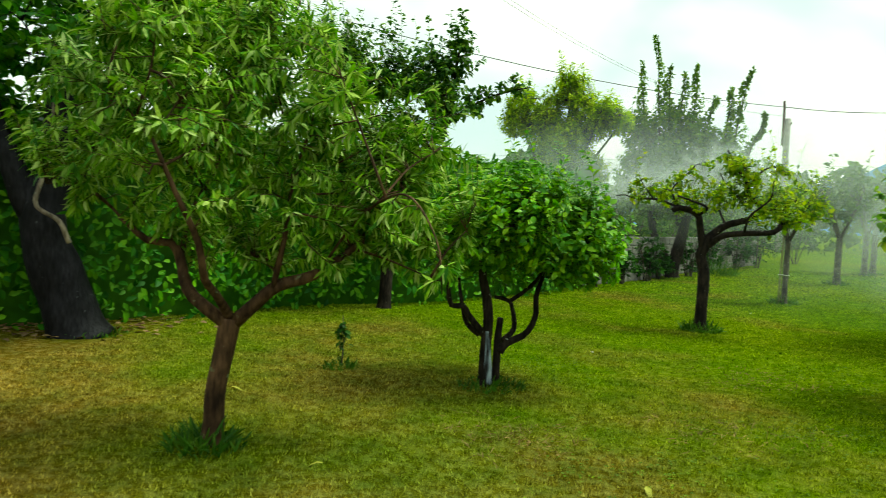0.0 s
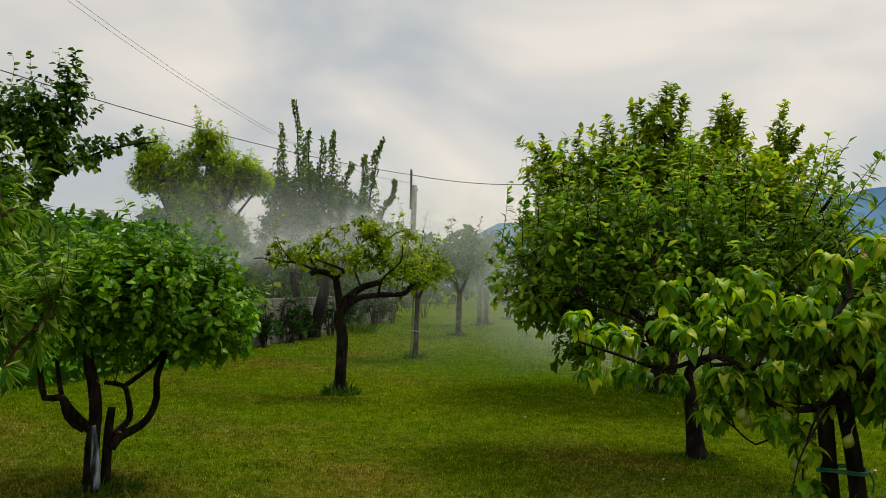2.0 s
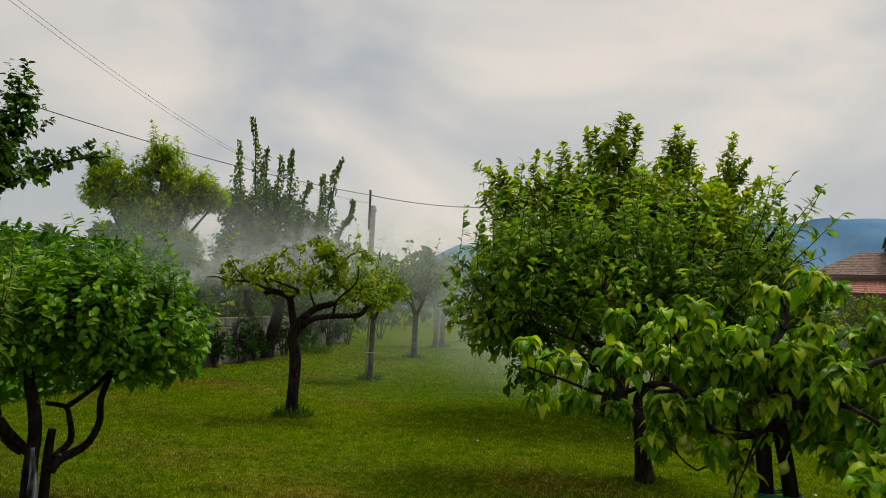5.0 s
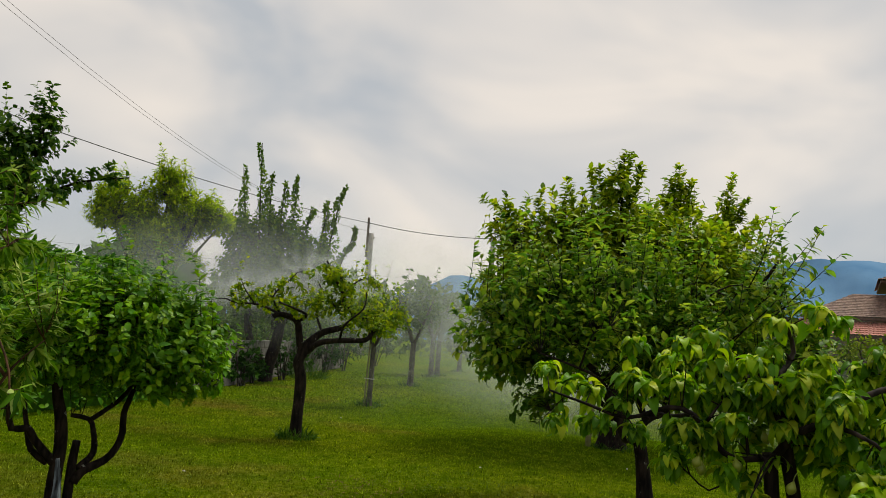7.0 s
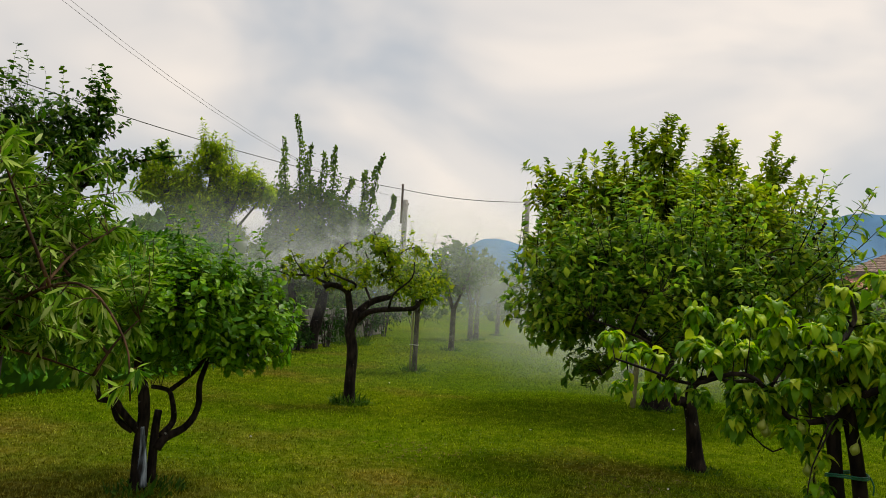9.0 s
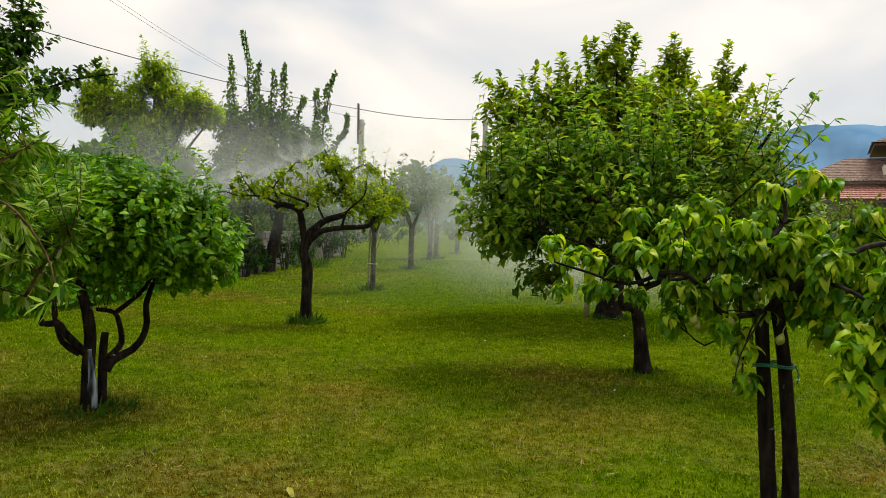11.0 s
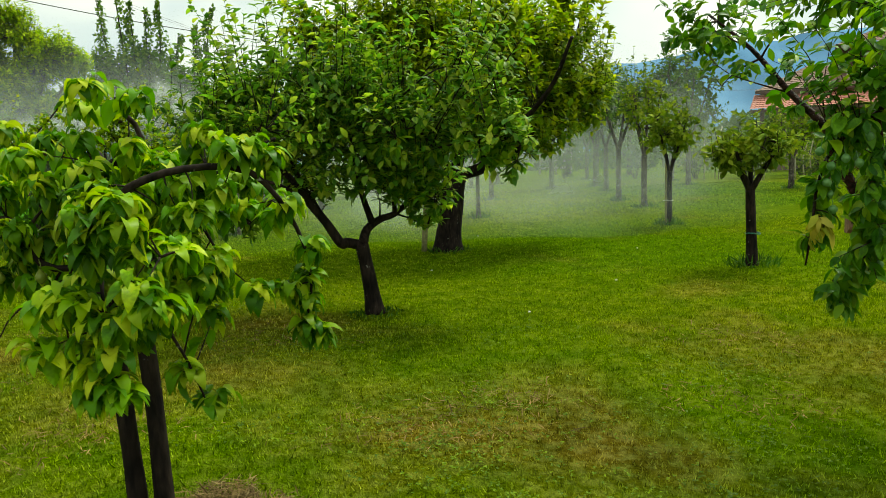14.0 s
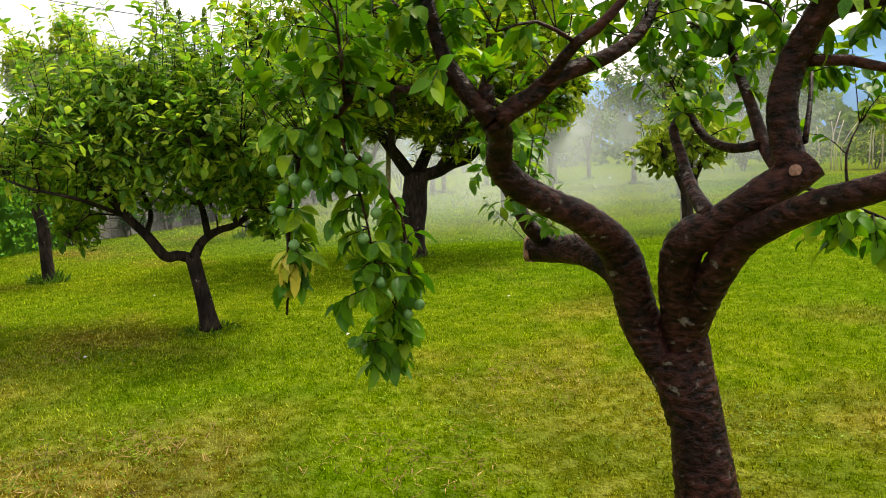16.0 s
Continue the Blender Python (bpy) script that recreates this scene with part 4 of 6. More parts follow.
grow(quince, [(-0.5, 0.05, 1.55, 0.95, 0.95, 0.62), (0.15, 0.1, 1.52, 0.75, 0.8, 0.58), (-1.2, 0.35, 1.5, 0.62, 0.65, 0.5), (-1.15, 0.45, 1.15, 0.45, 0.45, 0.2), (-0.3, 0.1, 1.9, 0.62, 0.62, 0.36), (0.3, 0.0, 1.1, 0.38, 0.5, 0.2), (-0.95, 0.35, 1.85, 0.5, 0.5, 0.34), (0.45, 0.1, 1.25, 0.5, 0.6, 0.4), (-1.0, 0.1, 0.85, 0.25, 0.3, 0.22), (0.58, 0.2, 0.92, 0.25, 0.3, 0.25), (0.45, 0.2, 0.74, 0.12, 0.15, 0.1), (0.9, -0.4, 1.65, 0.38, 0.4, 0.5), (0.95, -0.75, 1.45, 0.3, 0.35, 0.35)],
     55, 1750, 11, (0.086, 0.044), M_QUINCE, droop=0.15, bend=0.5, singles=300, shoots=95, shoot_len=0.5, start=0.2, up=1.1, rows=LEAF_OVAL, upright=0.08, dense=3,
     risers=[((0.75, -0.4, 1.8), (1.15, -0.75, 2.55)), ((0.8, -0.5, 1.7), (1.2, -0.9, 2.3)), ((0.7, -0.3, 1.9), (0.85, -0.5, 2.7)), ((0.45, -0.2, 1.6), (1.0, -0.55, 2.65)), ((0.5, -0.4, 1.5), (0.85, -1.1, 2.42)), ((0.4, 0.0, 1.9), (0.72, -0.35, 2.5)), ((0.5, -0.3, 1.6), (0.95, -0.8, 2.2)), ((0.3, -0.1, 1.9), (0.5, -0.3, 2.6)), ((0.5, 0.0, 1.4), (1.05, -0.3, 2.1)), ((0.5, -0.3, 1.4), (1.0, -0.95, 1.95))])

damson = Tree("old_fruit_tree", "large old fruit tree with a thick trunk and broad leafy crown", (4.87, 9.88, 0), BARK_DARK)
limb(damson, 0.190, 0.158, (0.01, 0.00, -0.05), (0.03, -0.00, 0.23), (0.08, -0.01, 0.62), (0.12, -0.01, 0.93), (0.15, -0.01, 1.11))
limb(damson, 0.095, 0.036, (0.11, -0.01, 1.01), (-0.03, 0.00, 1.21), (-0.23, 0.02, 1.52), (-0.45, 0.23, 1.86), (-0.57, 0.24, 2.41))
limb(damson, 0.095, 0.035, (0.17, -0.01, 1.05), (0.42, -0.13, 1.11), (0.60, -0.25, 1.20), (0.86, -0.37, 1.28), (1.08, -0.48, 1.54), (1.33, -0.50, 1.90))
limb(damson, 0.087, 0.034, (0.14, -0.01, 1.06), (0.32, 0.28, 1.44), (0.55, 0.56, 2.00), (0.52, 0.66, 2.75), (0.65, 0.65, 3.62))
limb(damson, 0.054, 0.024, (0.68, -0.25, 1.22), (0.77, -0.06, 1.64), (1.07, 0.12, 2.27), (1.19, 0.11, 3.04))
limb(damson, 0.059, 0.021, (0.07, -0.01, 1.07), (-0.13, -0.49, 1.44), (-0.06, -1.00, 1.91), (-0.03, -1.10, 2.51))
limb(damson, 0.051, 0.022, (0.42, -0.13, 1.11), (1.36, 0.50, 1.52), (2.16, 0.84, 2.05), (2.65, 0.90, 2.64))
limb(damson, 0.050, 0.020, (0.42, -0.13, 1.11), (0.75, -0.9, 1.6), (1.0, -1.7, 2.1), (1.05, -2.3, 2.6))
limb(damson, 0.045, 0.018, (-0.23, 0.02, 1.52), (-0.9, 0.35, 2.2), (-1.4, 0.7, 2.9), (-1.75, 0.95, 3.35))
limb(damson, 0.048, 0.016, (0.86, -0.37, 1.28), (1.3, -0.1, 2.0), (1.75, 0.15, 2.9), (2.0, 0.3, 3.6))
limb(damson, 0.040, 0.014, (0.32, 0.28, 1.44), (0.0, -0.3, 2.4), (-0.3, -0.7, 3.2), (-0.42, -0.95, 3.8))
grow(damson, [(0.2, 0.0, 2.4, 1.7, 1.5, 0.95), (-1.1, 0.0, 2.2, 1.1, 1.1, 0.75), (1.7, 0.0, 2.5, 0.85, 1.0, 0.85), (0.2, 0.0, 2.95, 1.35, 0.9, 0.5), (0.9, -0.4, 1.65, 1.0, 0.8, 0.45), (2.05, 0.0, 1.95, 0.55, 0.6, 0.4),
              (-0.44, -0.9, 3.45, 0.34, 0.34, 0.5), (1.0, 0.1, 3.6, 0.33, 0.33, 0.5), (1.95, 0.3, 3.55, 0.28, 0.28, 0.45), (-1.0, -0.3, 3.1, 0.5, 0.5, 0.36), (-1.85, -0.4, 2.9, 0.45, 0.35, 0.25)],
     90, 2900, 13, (0.112, 0.058), M_DAMSON, droop=0.1, bend=0.45, shoots=110, shoot_len=0.36, start=0.2, dense=6, up=0.9, upright=0.22,
     risers=[((-0.4, -0.8, 3.4), (-0.44, -1.07, 4.12)), ((-0.5, -0.8, 3.3), (-0.75, -0.95, 3.9)), ((-0.3, -0.8, 3.4), (-0.15, -0.9, 4.0)), ((1.0, 0.1, 3.5), (0.99, 0.1, 4.38)), ((0.9, 0.1, 3.5), (0.75, 0.0, 4.1)), ((1.1, 0.1, 3.5), (1.2, 0.1, 4.15)), ((2.0, 0.3, 3.4), (2.1, 0.38, 4.40)), ((2.0, 0.3, 3.3), (2.35, 0.35, 4.0)), ((2.1, 0.2, 3.1), (2.55, 0.3, 3.7)),
             ((-1.6, -0.3, 2.8), (-2.29, -0.5, 3.36)), ((-1.4, -0.3, 2.9), (-1.95, -0.4, 3.3)), ((-0.9, -0.3, 3.2), (-1.05, -0.4, 3.8)), ((-0.7, -0.5, 3.3), (-0.8, -0.7, 3.9)), ((-1.1, -0.3, 3.0), (-1.4, -0.4, 3.6))])

stake_v, stake_t, _ = tube([(0, 0, -0.05), (0.06, 0.02, 0.7), (0.12, 0.04, 1.5)], 0.04, 0.035, 8, 0.2, 0.04)
prop = tagged(new("support_stake", flat_mesh("support_stake", stake_v, stake_t, STAKE)), "greenish weathered wooden stake leaning beside an old tree", "stake")
prop.location = (4.53, 9.92, 0)

apple = Tree("apple_tree", "pruned apple tree with black bent limbs and sparse yellowish leaves", (0.31, 9.02, 0), BARK_DARK)
limb(apple, 0.078, 0.061, (0.02, 0.00, -0.07), (0.02, 0.00, 0.24), (0.02, 0.00, 0.71), (-0.03, 0.00, 0.94), (0.02, 0.00, 1.06), (0.07, 0.00, 1.19))
limb(apple, 0.050, 0.032, (-0.01, 0.00, 1.01), (-0.06, -0.05, 1.29), (-0.11, -0.10, 1.45), (-0.31, -0.16, 1.51), (-0.39, -0.16, 1.47))
limb(apple, 0.021, 0.010, (-0.10, -0.10, 1.42), (0.01, -0.30, 1.52), (-0.19, -0.50, 1.60), (-0.32, -0.61, 1.64))
limb(apple, 0.050, 0.009, (0.06, 0.00, 1.17), (0.23, 0.10, 1.32), (0.49, 0.16, 1.41), (0.60, 0.16, 1.50), (0.60, 0.16, 1.60), (0.48, 0.11, 1.71), (0.46, 0.11, 1.82), (0.32, 0.01, 2.03), (0.20, -0.10, 2.23))
limb(apple, 0.039, 0.031, (0.06, 0.00, 1.07), (0.20, -0.10, 1.19), (0.44, -0.19, 1.24), (0.76, -0.24, 1.27), (0.83, -0.23, 1.36))
limb(apple, 0.018, 0.007, (-0.31, -0.16, 1.51), (-0.59, 0.09, 1.61), (-0.89, 0.28, 1.62), (-1.03, 0.33, 1.66), (-1.15, 0.38, 1.65))
limb(apple, 0.014, 0.007, (0.47, 0.11, 1.82), (0.63, 0.31, 2.03), (0.85, 0.42, 2.12))
limb(apple, 0.015, 0.007, (0.61, 0.16, 1.52), (0.94, 0.32, 1.60), (1.10, 0.42, 1.78))
limb(apple, 0.018, 0.008, (0.23, 0.10, 1.32), (0.14, 0.50, 1.58), (0.21, 0.70, 1.82), (0.13, 0.80, 2.01))
limb(apple, 0.017, 0.007, (0.44, -0.19, 1.24), (0.48, -0.49, 1.44), (0.67, -0.69, 1.64), (0.69, -0.69, 1.84))
limb(apple, 0.011, 0.005, (-0.63, 0.09, 1.60), (-0.78, 0.09, 1.79), (-0.85, 0.09, 1.93))
limb(apple, 0.014, 0.007, (-0.31, -0.16, 1.51), (-0.41, -0.21, 1.72), (-0.24, -0.20, 1.93), (-0.15, -0.20, 2.04))
grow(apple, [(-0.75, 0.3, 1.72, 0.42, 0.3, 0.22), (-0.25, -0.15, 1.72, 0.38, 0.35, 0.30), (0.25, 0.3, 1.75, 0.35, 0.4, 0.30), (0.65, 0.1, 1.80, 0.50, 0.45, 0.38), (0.85, -0.2, 1.50, 0.40, 0.35, 0.30), (0.3, -0.1, 2.05, 0.3, 0.3, 0.2)],
     12, 400, 9, (0.062, 0.033), M_APPLE, droop=0.15, bend=0.4, singles=200, shoots=12, shoot_len=0.35)

lemon = Tree("bushy_tree", "small bushy tree with bright green umbrella crown and whitewashed trunk", (-1.10, 4.74, 0), BARK_DARK)
limb(lemon, 0.052, 0.024, (-0.03, -0.01, -0.04), (-0.04, -0.01, 0.26), (-0.03, -0.01, 0.49), (-0.05, -0.02, 0.67), (-0.09, -0.03, 0.86), (-0.08, -0.03, 1.14))
limb(lemon, 0.034, 0.024, (0.04, 0.03, 0.04), (0.04, 0.03, 0.25), (0.04, 0.04, 0.41), (0.05, 0.04, 0.52))
limb(lemon, 0.028, 0.014, (-0.06, -0.02, 0.39), (-0.16, -0.11, 0.54), (-0.19, -0.15, 0.61), (-0.27, -0.19, 0.61), (-0.29, -0.22, 0.74), (-0.30, -0.25, 0.90))
limb(lemon, 0.022, 0.012, (-0.09, -0.03, 0.39), (-0.20, -0.01, 0.46), (-0.26, 0.02, 0.62), (-0.31, 0.06, 0.80))
limb(lemon, 0.032, 0.016, (0.06, 0.02, 0.26), (0.10, 0.05, 0.33), (0.21, 0.12, 0.39), (0.27, 0.14, 0.47), (0.29, 0.18, 0.57), (0.28, 0.19, 0.69), (0.31, 0.26, 0.84))
limb(lemon, 0.024, 0.014, (0.08, 0.03, 0.35), (0.13, 0.15, 0.43), (0.11, 0.16, 0.57), (0.07, 0.18, 0.64), (-0.02, 0.10, 0.67))
limb(lemon, 0.018, 0.011, (0.10, 0.14, 0.65), (0.18, 0.21, 0.72), (0.25, 0.29, 0.80), (0.31, 0.42, 0.95))
wash_v, wash_t, _ = tube([(-0.008, -0.030, 0.02), (-0.014, -0.032, 0.15), (-0.024, -0.031, 0.30), (-0.030, -0.031, 0.42)], 0.036, 0.022, 11, 0.03, 0.18)
part("whitewash", flat_mesh("whitewash", wash_v, wash_t, LIMEWASH), lemon.root, "peeling pale whitewash on the trunk")
grow(lemon, [(0.22, 0.2, 1.18, 0.75, 0.75, 0.36), (-0.2, 0.0, 1.13, 0.60, 0.65, 0.33), (0.55, 0.15, 1.02, 0.45, 0.5, 0.25), (0.15, 0.1, 1.42, 0.55, 0.5, 0.22)],
     32, 1350, 11, (0.060, 0.034), M_LEMON, droop=0.25, bend=0.5, singles=300, shoots=20, shoot_len=0.34, rows=LEAF_OVAL, upright=0.1)

olive = Tree("olive_tree", "olive tree with a brown forked trunk and fine silvery green leaves", (-1.93, 2.64, 0), BARK_BROWN)
limb(olive, 0.056, 0.052, (-0.06, -0.03, -0.04), (-0.05, -0.02, 0.12), (-0.045, -0.02, 0.28), (-0.015, 0.00, 0.50), (0.01, 0.01, 0.68))
limb(olive, 0.039, 0.014, (0.00, 0.00, 0.65), (-0.10, -0.08, 0.75), (-0.20, -0.08, 0.83), (-0.26, -0.07, 0.98), (-0.30, -0.10, 1.06), (-0.39, -0.17, 1.07), (-0.50, -0.25, 1.19))
limb(olive, 0.039, 0.012, (0.03, 0.02, 0.66), (0.15, 0.05, 0.78), (0.26, 0.07, 0.87), (0.44, 0.14, 0.94), (0.60, 0.32, 1.12), (0.78, 0.46, 1.37))
limb(olive, 0.027, 0.008, (0.01, 0.01, 0.68), (0.04, -0.16, 0.83), (0.06, -0.27, 0.91), (0.09, -0.37, 1.10), (0.04, -0.47, 1.32), (-0.05, -0.53, 1.56))
limb(olive, 0.018, 0.008, (-0.26, -0.07, 0.95), (-0.35, 0.11, 1.21), (-0.31, 0.27, 1.52), (-0.27, 0.30, 1.90))
limb(olive, 0.017, 0.007, (0.24, 0.05, 0.86), (0.33, -0.00, 1.14), (0.36, 0.02, 1.42), (0.43, 0.07, 1.76))
limb(olive, 0.009, 0.003, (0.44, 0.14, 0.94), (0.75, 0.0, 1.25), (1.10, -0.28, 1.36), (1.32, -0.44, 1.18), (1.37, -0.48, 0.97))
grow(olive, [(-0.1, 0.0, 1.75, 1.0, 0.9, 0.65), (0.70, 0.45, 1.45, 0.5, 0.48, 0.42), (-0.6, -0.25, 1.62, 0.52, 0.5, 0.45), (-0.2, 0.1, 2.25, 0.75, 0.7, 0.4), (0.2, 0.3, 1.15, 0.7, 0.5, 0.25), (0.85, 0.55, 1.15, 0.35, 0.3, 0.25)],
     40, 1150, 26, (0.074, 0.0155), M_OLIVE, droop=0.4, bend=0.3, singles=250, shoots=20, shoot_len=0.3, start=0.15)
grow(olive, [(0.72, 0.25, 1.5, 0.28, 0.3, 0.4)], 4, 150, 18, (0.068, 0.0135), M_OLIVE, droop=0.25, spread=0.55, bend=0.3, start=0.1, dense=4,
     risers=[((0.45, 0.2, 1.55), (0.86, 0.36, 2.02)), ((0.5, 0.15, 1.5), (1.10, 0.36, 1.80)), ((0.5, 0.1, 1.4), (1.04, 0.31, 1.58)), ((0.45, 0.1, 1.6), (0.75, 0.3, 1.95)), ((0.5, 0.0, 1.35), (0.95, 0.1, 1.36)), ((0.45, -0.05, 1.25), (0.78, -0.04, 1.12)), ((0.5, 0.1, 1.7), (0.98, 0.3, 1.92)), ((0.55, 0.05, 1.3), (0.98, 0.06, 1.15)), ((0.4, 0.0, 1.2), (0.66, -0.02, 0.98))])
olive.nodes = [olive.nodes[6]]
grow(olive, [(1.15, -0.30, 1.28, 0.2, 0.16, 0.14), (1.36, -0.48, 1.05, 0.07, 0.07, 0.12), (0.9, -0.05, 1.35, 0.22, 0.2, 0.18)], 0, 26, 14, (0.072, 0.016), M_OLIVE, droop=0.7, bend=0.25, start=0.1)

veteran = Tree("old_leaning_tree", "blackened thick leaning trunk wound by a pale vine stem", (-4.98, 4.55, 0), BARK_CHAR)
limb(veteran, 0.250, 0.114, (-0.01, -0.01, -0.03), (-0.06, -0.07, 0.23), (-0.13, -0.14, 0.54), (-0.21, -0.22, 0.84), (-0.22, -0.23, 1.19), (-0.16, -0.17, 1.59), (-0.13, -0.14, 2.04), (-0.11, -0.12, 2.63))
limb(veteran, 0.142, 0.072, (-0.21, -0.22, 0.94), (-0.32, -0.35, 1.27), (-0.41, -0.45, 1.60), (-0.53, -0.57, 2.11))
vine_v, vine_t, _ = tube([(0.12, -0.26, 0.86), (0.08, -0.34, 1.05), (-0.05, -0.46, 1.18), (-0.03, -0.42, 1.42), (-0.02, -0.36, 1.66), (-0.08, -0.28, 2.1)], 0.022, 0.014, 7, 0.05, 0.05)
part("vine", flat_mesh("vine", vine_v, vine_t, VINE), veteran.root, "pale grey vine stem")
# The last three bulges, mostly out of view, are added to shade the hedge.
grow(veteran, [(-0.2, 0.1, 2.7, 1.5, 1.3, 0.8), (0.7, 0.6, 2.3, 0.8, 0.8, 0.6), (-1.0, -0.4, 2.0, 0.9, 0.8, 0.8), (0.1, 0.2, 3.6, 1.9, 1.8, 0.8), (0.9, 0.6, 3.1, 1.0, 1.0, 0.6), (-1.2, -0.8, 3.0, 1.3, 1.3, 0.9)], 40, 1150, 10, (0.11, 0.065), M_HEDGE, droop=0.3, bend=0.5)

behind = Tree("apple_tree", "tall apple tree with rounded dark leaves on spreading shoots", (-3.6, 8.15, 0), BARK_DARK)
limb(behind, 0.09, 0.07, (0, 0, -0.05), (0.03, 0, 0.6), (0.0, 0.02, 1.3))
limb(behind, 0.036, 0.012, (0, 0.02, 1.2), (0.35, 0.05, 1.9), (0.7, 0.1, 2.5), (0.85, 0.1, 3.4))
limb(behind, 0.028, 0.008, (0.2, 0.03, 1.7), (0.7, 0.2, 2.45), (1.2, 0.3, 2.80), (1.72, 0.42, 2.95))
limb(behind, 0.05, 0.02, (0, 0, 1.2), (-0.4, -0.2, 2.0), (-0.6, -0.3, 3.2))
grow(behind, [(0.35, 0.0, 3.0, 0.6, 0.6, 0.55), (-0.5, -0.2, 3.1, 0.9, 0.9, 0.8), (0.65, 0.1, 2.7, 0.65, 0.4, 0.36), (0.3, 0.0, 2.3, 0.6, 0.5, 0.4), (1.35, 0.33, 2.88, 0.45, 0.16, 0.14), (0.85, 0.1, 3.4, 0.28, 0.25, 0.42)],
     24, 950, 11, (0.074, 0.048), M_BACK, droop=0.25, bend=0.5, shoots=10, shoot_len=0.4, start=0.15, dense=4,
     risers=[((0.7, 0.2, 2.45), (1.25, 0.32, 2.85)), ((0.9, 0.24, 2.6), (1.72, 0.42, 2.97)), ((1.1, 0.28, 2.74), (1.55, 0.36, 3.08)), ((0.8, 0.1, 2.9), (1.0, 0.15, 3.6)), ((0.8, 0.1, 3.2), (0.76, 0.37, 3.95)), ((0.6, 0.1, 2.8), (1.15, 0.2, 3.3))])


# ---- the rows of young trees ----
def orchard_tree(x, y, fork, r, crown, height, mat, label, staked=False, lean=0.0, leaf=(0.10, 0.055), twigs=170, blue=None):
    tr = Tree("orchard_tree", label, (x, y, 0), BARK_DARK if y < 13 else BARK_GREY, "orchard rows")
    limb(tr, r, r * 0.8, (0, 0, -0.05), (lean * 0.4, 0.01, fork * 0.5), (lean, 0, fork))
    for k in range(4):
        a = k * 1.57 + rng.random()
        cx, cy = math.cos(a), math.sin(a)
        limb(tr, r * 0.55, r * 0.25, (lean, 0, fork * 0.95), (lean + cx * crown * 0.25, cy * crown * 0.25, fork + (height - fork) * 0.3), (lean + cx * crown * 0.5, cy * crown * 0.5, fork + (height - fork) * 0.65))
    mid = (fork + height) / 2 + 0.05
    half = (height - fork) / 2
    blobs = [(lean, 0, mid + half * 0.15, crown * 0.75, crown * 0.75, half * 0.85)]
    for k in range(4):
        a = k * 1.57 + rng.random() * 1.2
        blobs.append((lean + math.cos(a) * crown * 0.5, math.sin(a) * crown * 0.5, mid - half * (0.3 - 0.4 * rng.random()), crown * 0.5, crown * 0.5, half * 0.55))
    grow(tr, blobs, 10, twigs, 8, leaf, mat, droop=0.3, far=True, shoots=8, shoot_len=half * 0.5, rough=0.8)
    if staked:
        v, t, _ = tube([(-0.09, -0.03, -0.05), (-0.085, -0.02, fork * 0.6), (-0.07, 0, fork * 1.15)], 0.018, 0.016, 6, 0.3)
        part("stake", flat_mesh("stake", v, t, STAKE), tr.root, "thin wooden stake")
        tie_round(tr, -0.03, 0, fork * 0.45, 0.09, 0.06, TIE_WHITE, label="pale string tie")
    if blue:
        tie_round(tr, 0, 0, blue, r * 1.25, r * 1.25, TIE, label="green plastic band")
    tuft_at(x, y, 0.22 + r, 0.22, 170)
    return tr


GREEN_TREE = "young orchard tree with a slim trunk and light green crown"
HAZY_TREE = "orchard tree with a grey trunk, pale in drifting spray"
orchard_tree(1.64, 13.6, 1.15, 0.055, 0.75, 2.3, M_APPLE, "thin young tree tied to a stake above tufted grass", staked=True)
orchard_tree(3.38, 20.2, 1.2, 0.09, 1.02, 3.05, M_FAR, HAZY_TREE, leaf=(0.13, 0.07))
orchard_tree(5.0, 26.2, 1.35, 0.105, 1.2, 3.4, M_FAR, HAZY_TREE, leaf=(0.15, 0.08))
orchard_tree(5.4, 27.1, 1.45, 0.105, 1.1, 3.3, M_FAR, HAZY_TREE, leaf=(0.15, 0.08))
orchard_tree(7.3, 32.0, 1.3, 0.11, 1.3, 3.3, M_FAR, HAZY_TREE, leaf=(0.2, 0.1))
orchard_tree(6.58, 14.9, 0.9, 0.05, 0.7, 2.2, M_QUINCE, "thin young tree with a tall grass tuft at its foot")
orchard_tree(8.5, 21.0, 1.1, 0.08, 1.0, 2.8, M_FAR, HAZY_TREE, leaf=(0.15, 0.08))
orchard_tree(7.68, 6.78, 0.86, 0.062, 0.58, 1.56, M_GARDEN, "young tree with dark banded trunk and yellow-green crown", lean=-0.04, leaf=(0.085, 0.045), twigs=230, blue=0.36)
orchard_tree(9.18, 11.4, 0.95, 0.052, 0.62, 2.35, M_GARDEN, GREEN_TREE, staked=True)
orchard_tree(10.72, 15.45, 1.25, 0.075, 0.85, 3.3, M_GARDEN, GREEN_TREE)
orchard_tree(11.25, 18.0, 1.4, 0.08, 1.0, 3.6, M_FAR, HAZY_TREE)
orchard_tree(13.0, 22.8, 1.5, 0.09, 1.2, 4.2, M_FAR, HAZY_TREE, leaf=(0.15, 0.08))
orchard_tree(14.3, 26.8, 1.6, 0.1, 1.4, 4.6, M_FAR, HAZY_TREE, leaf=(0.15, 0.08))
orchard_tree(16.9, 34.0, 1.6, 0.1, 1.6, 5.0, M_FAR, HAZY_TREE, leaf=(0.18, 0.1))
orchard_tree(10.0, 30.0, 1.3, 0.1, 1.4, 3.8, M_FAR, HAZY_TREE, leaf=(0.18, 0.1))
orchard_tree(12.0, 33.0, 1.4, 0.1, 1.5, 4.2, M_FAR, HAZY_TREE, leaf=(0.18, 0.1))
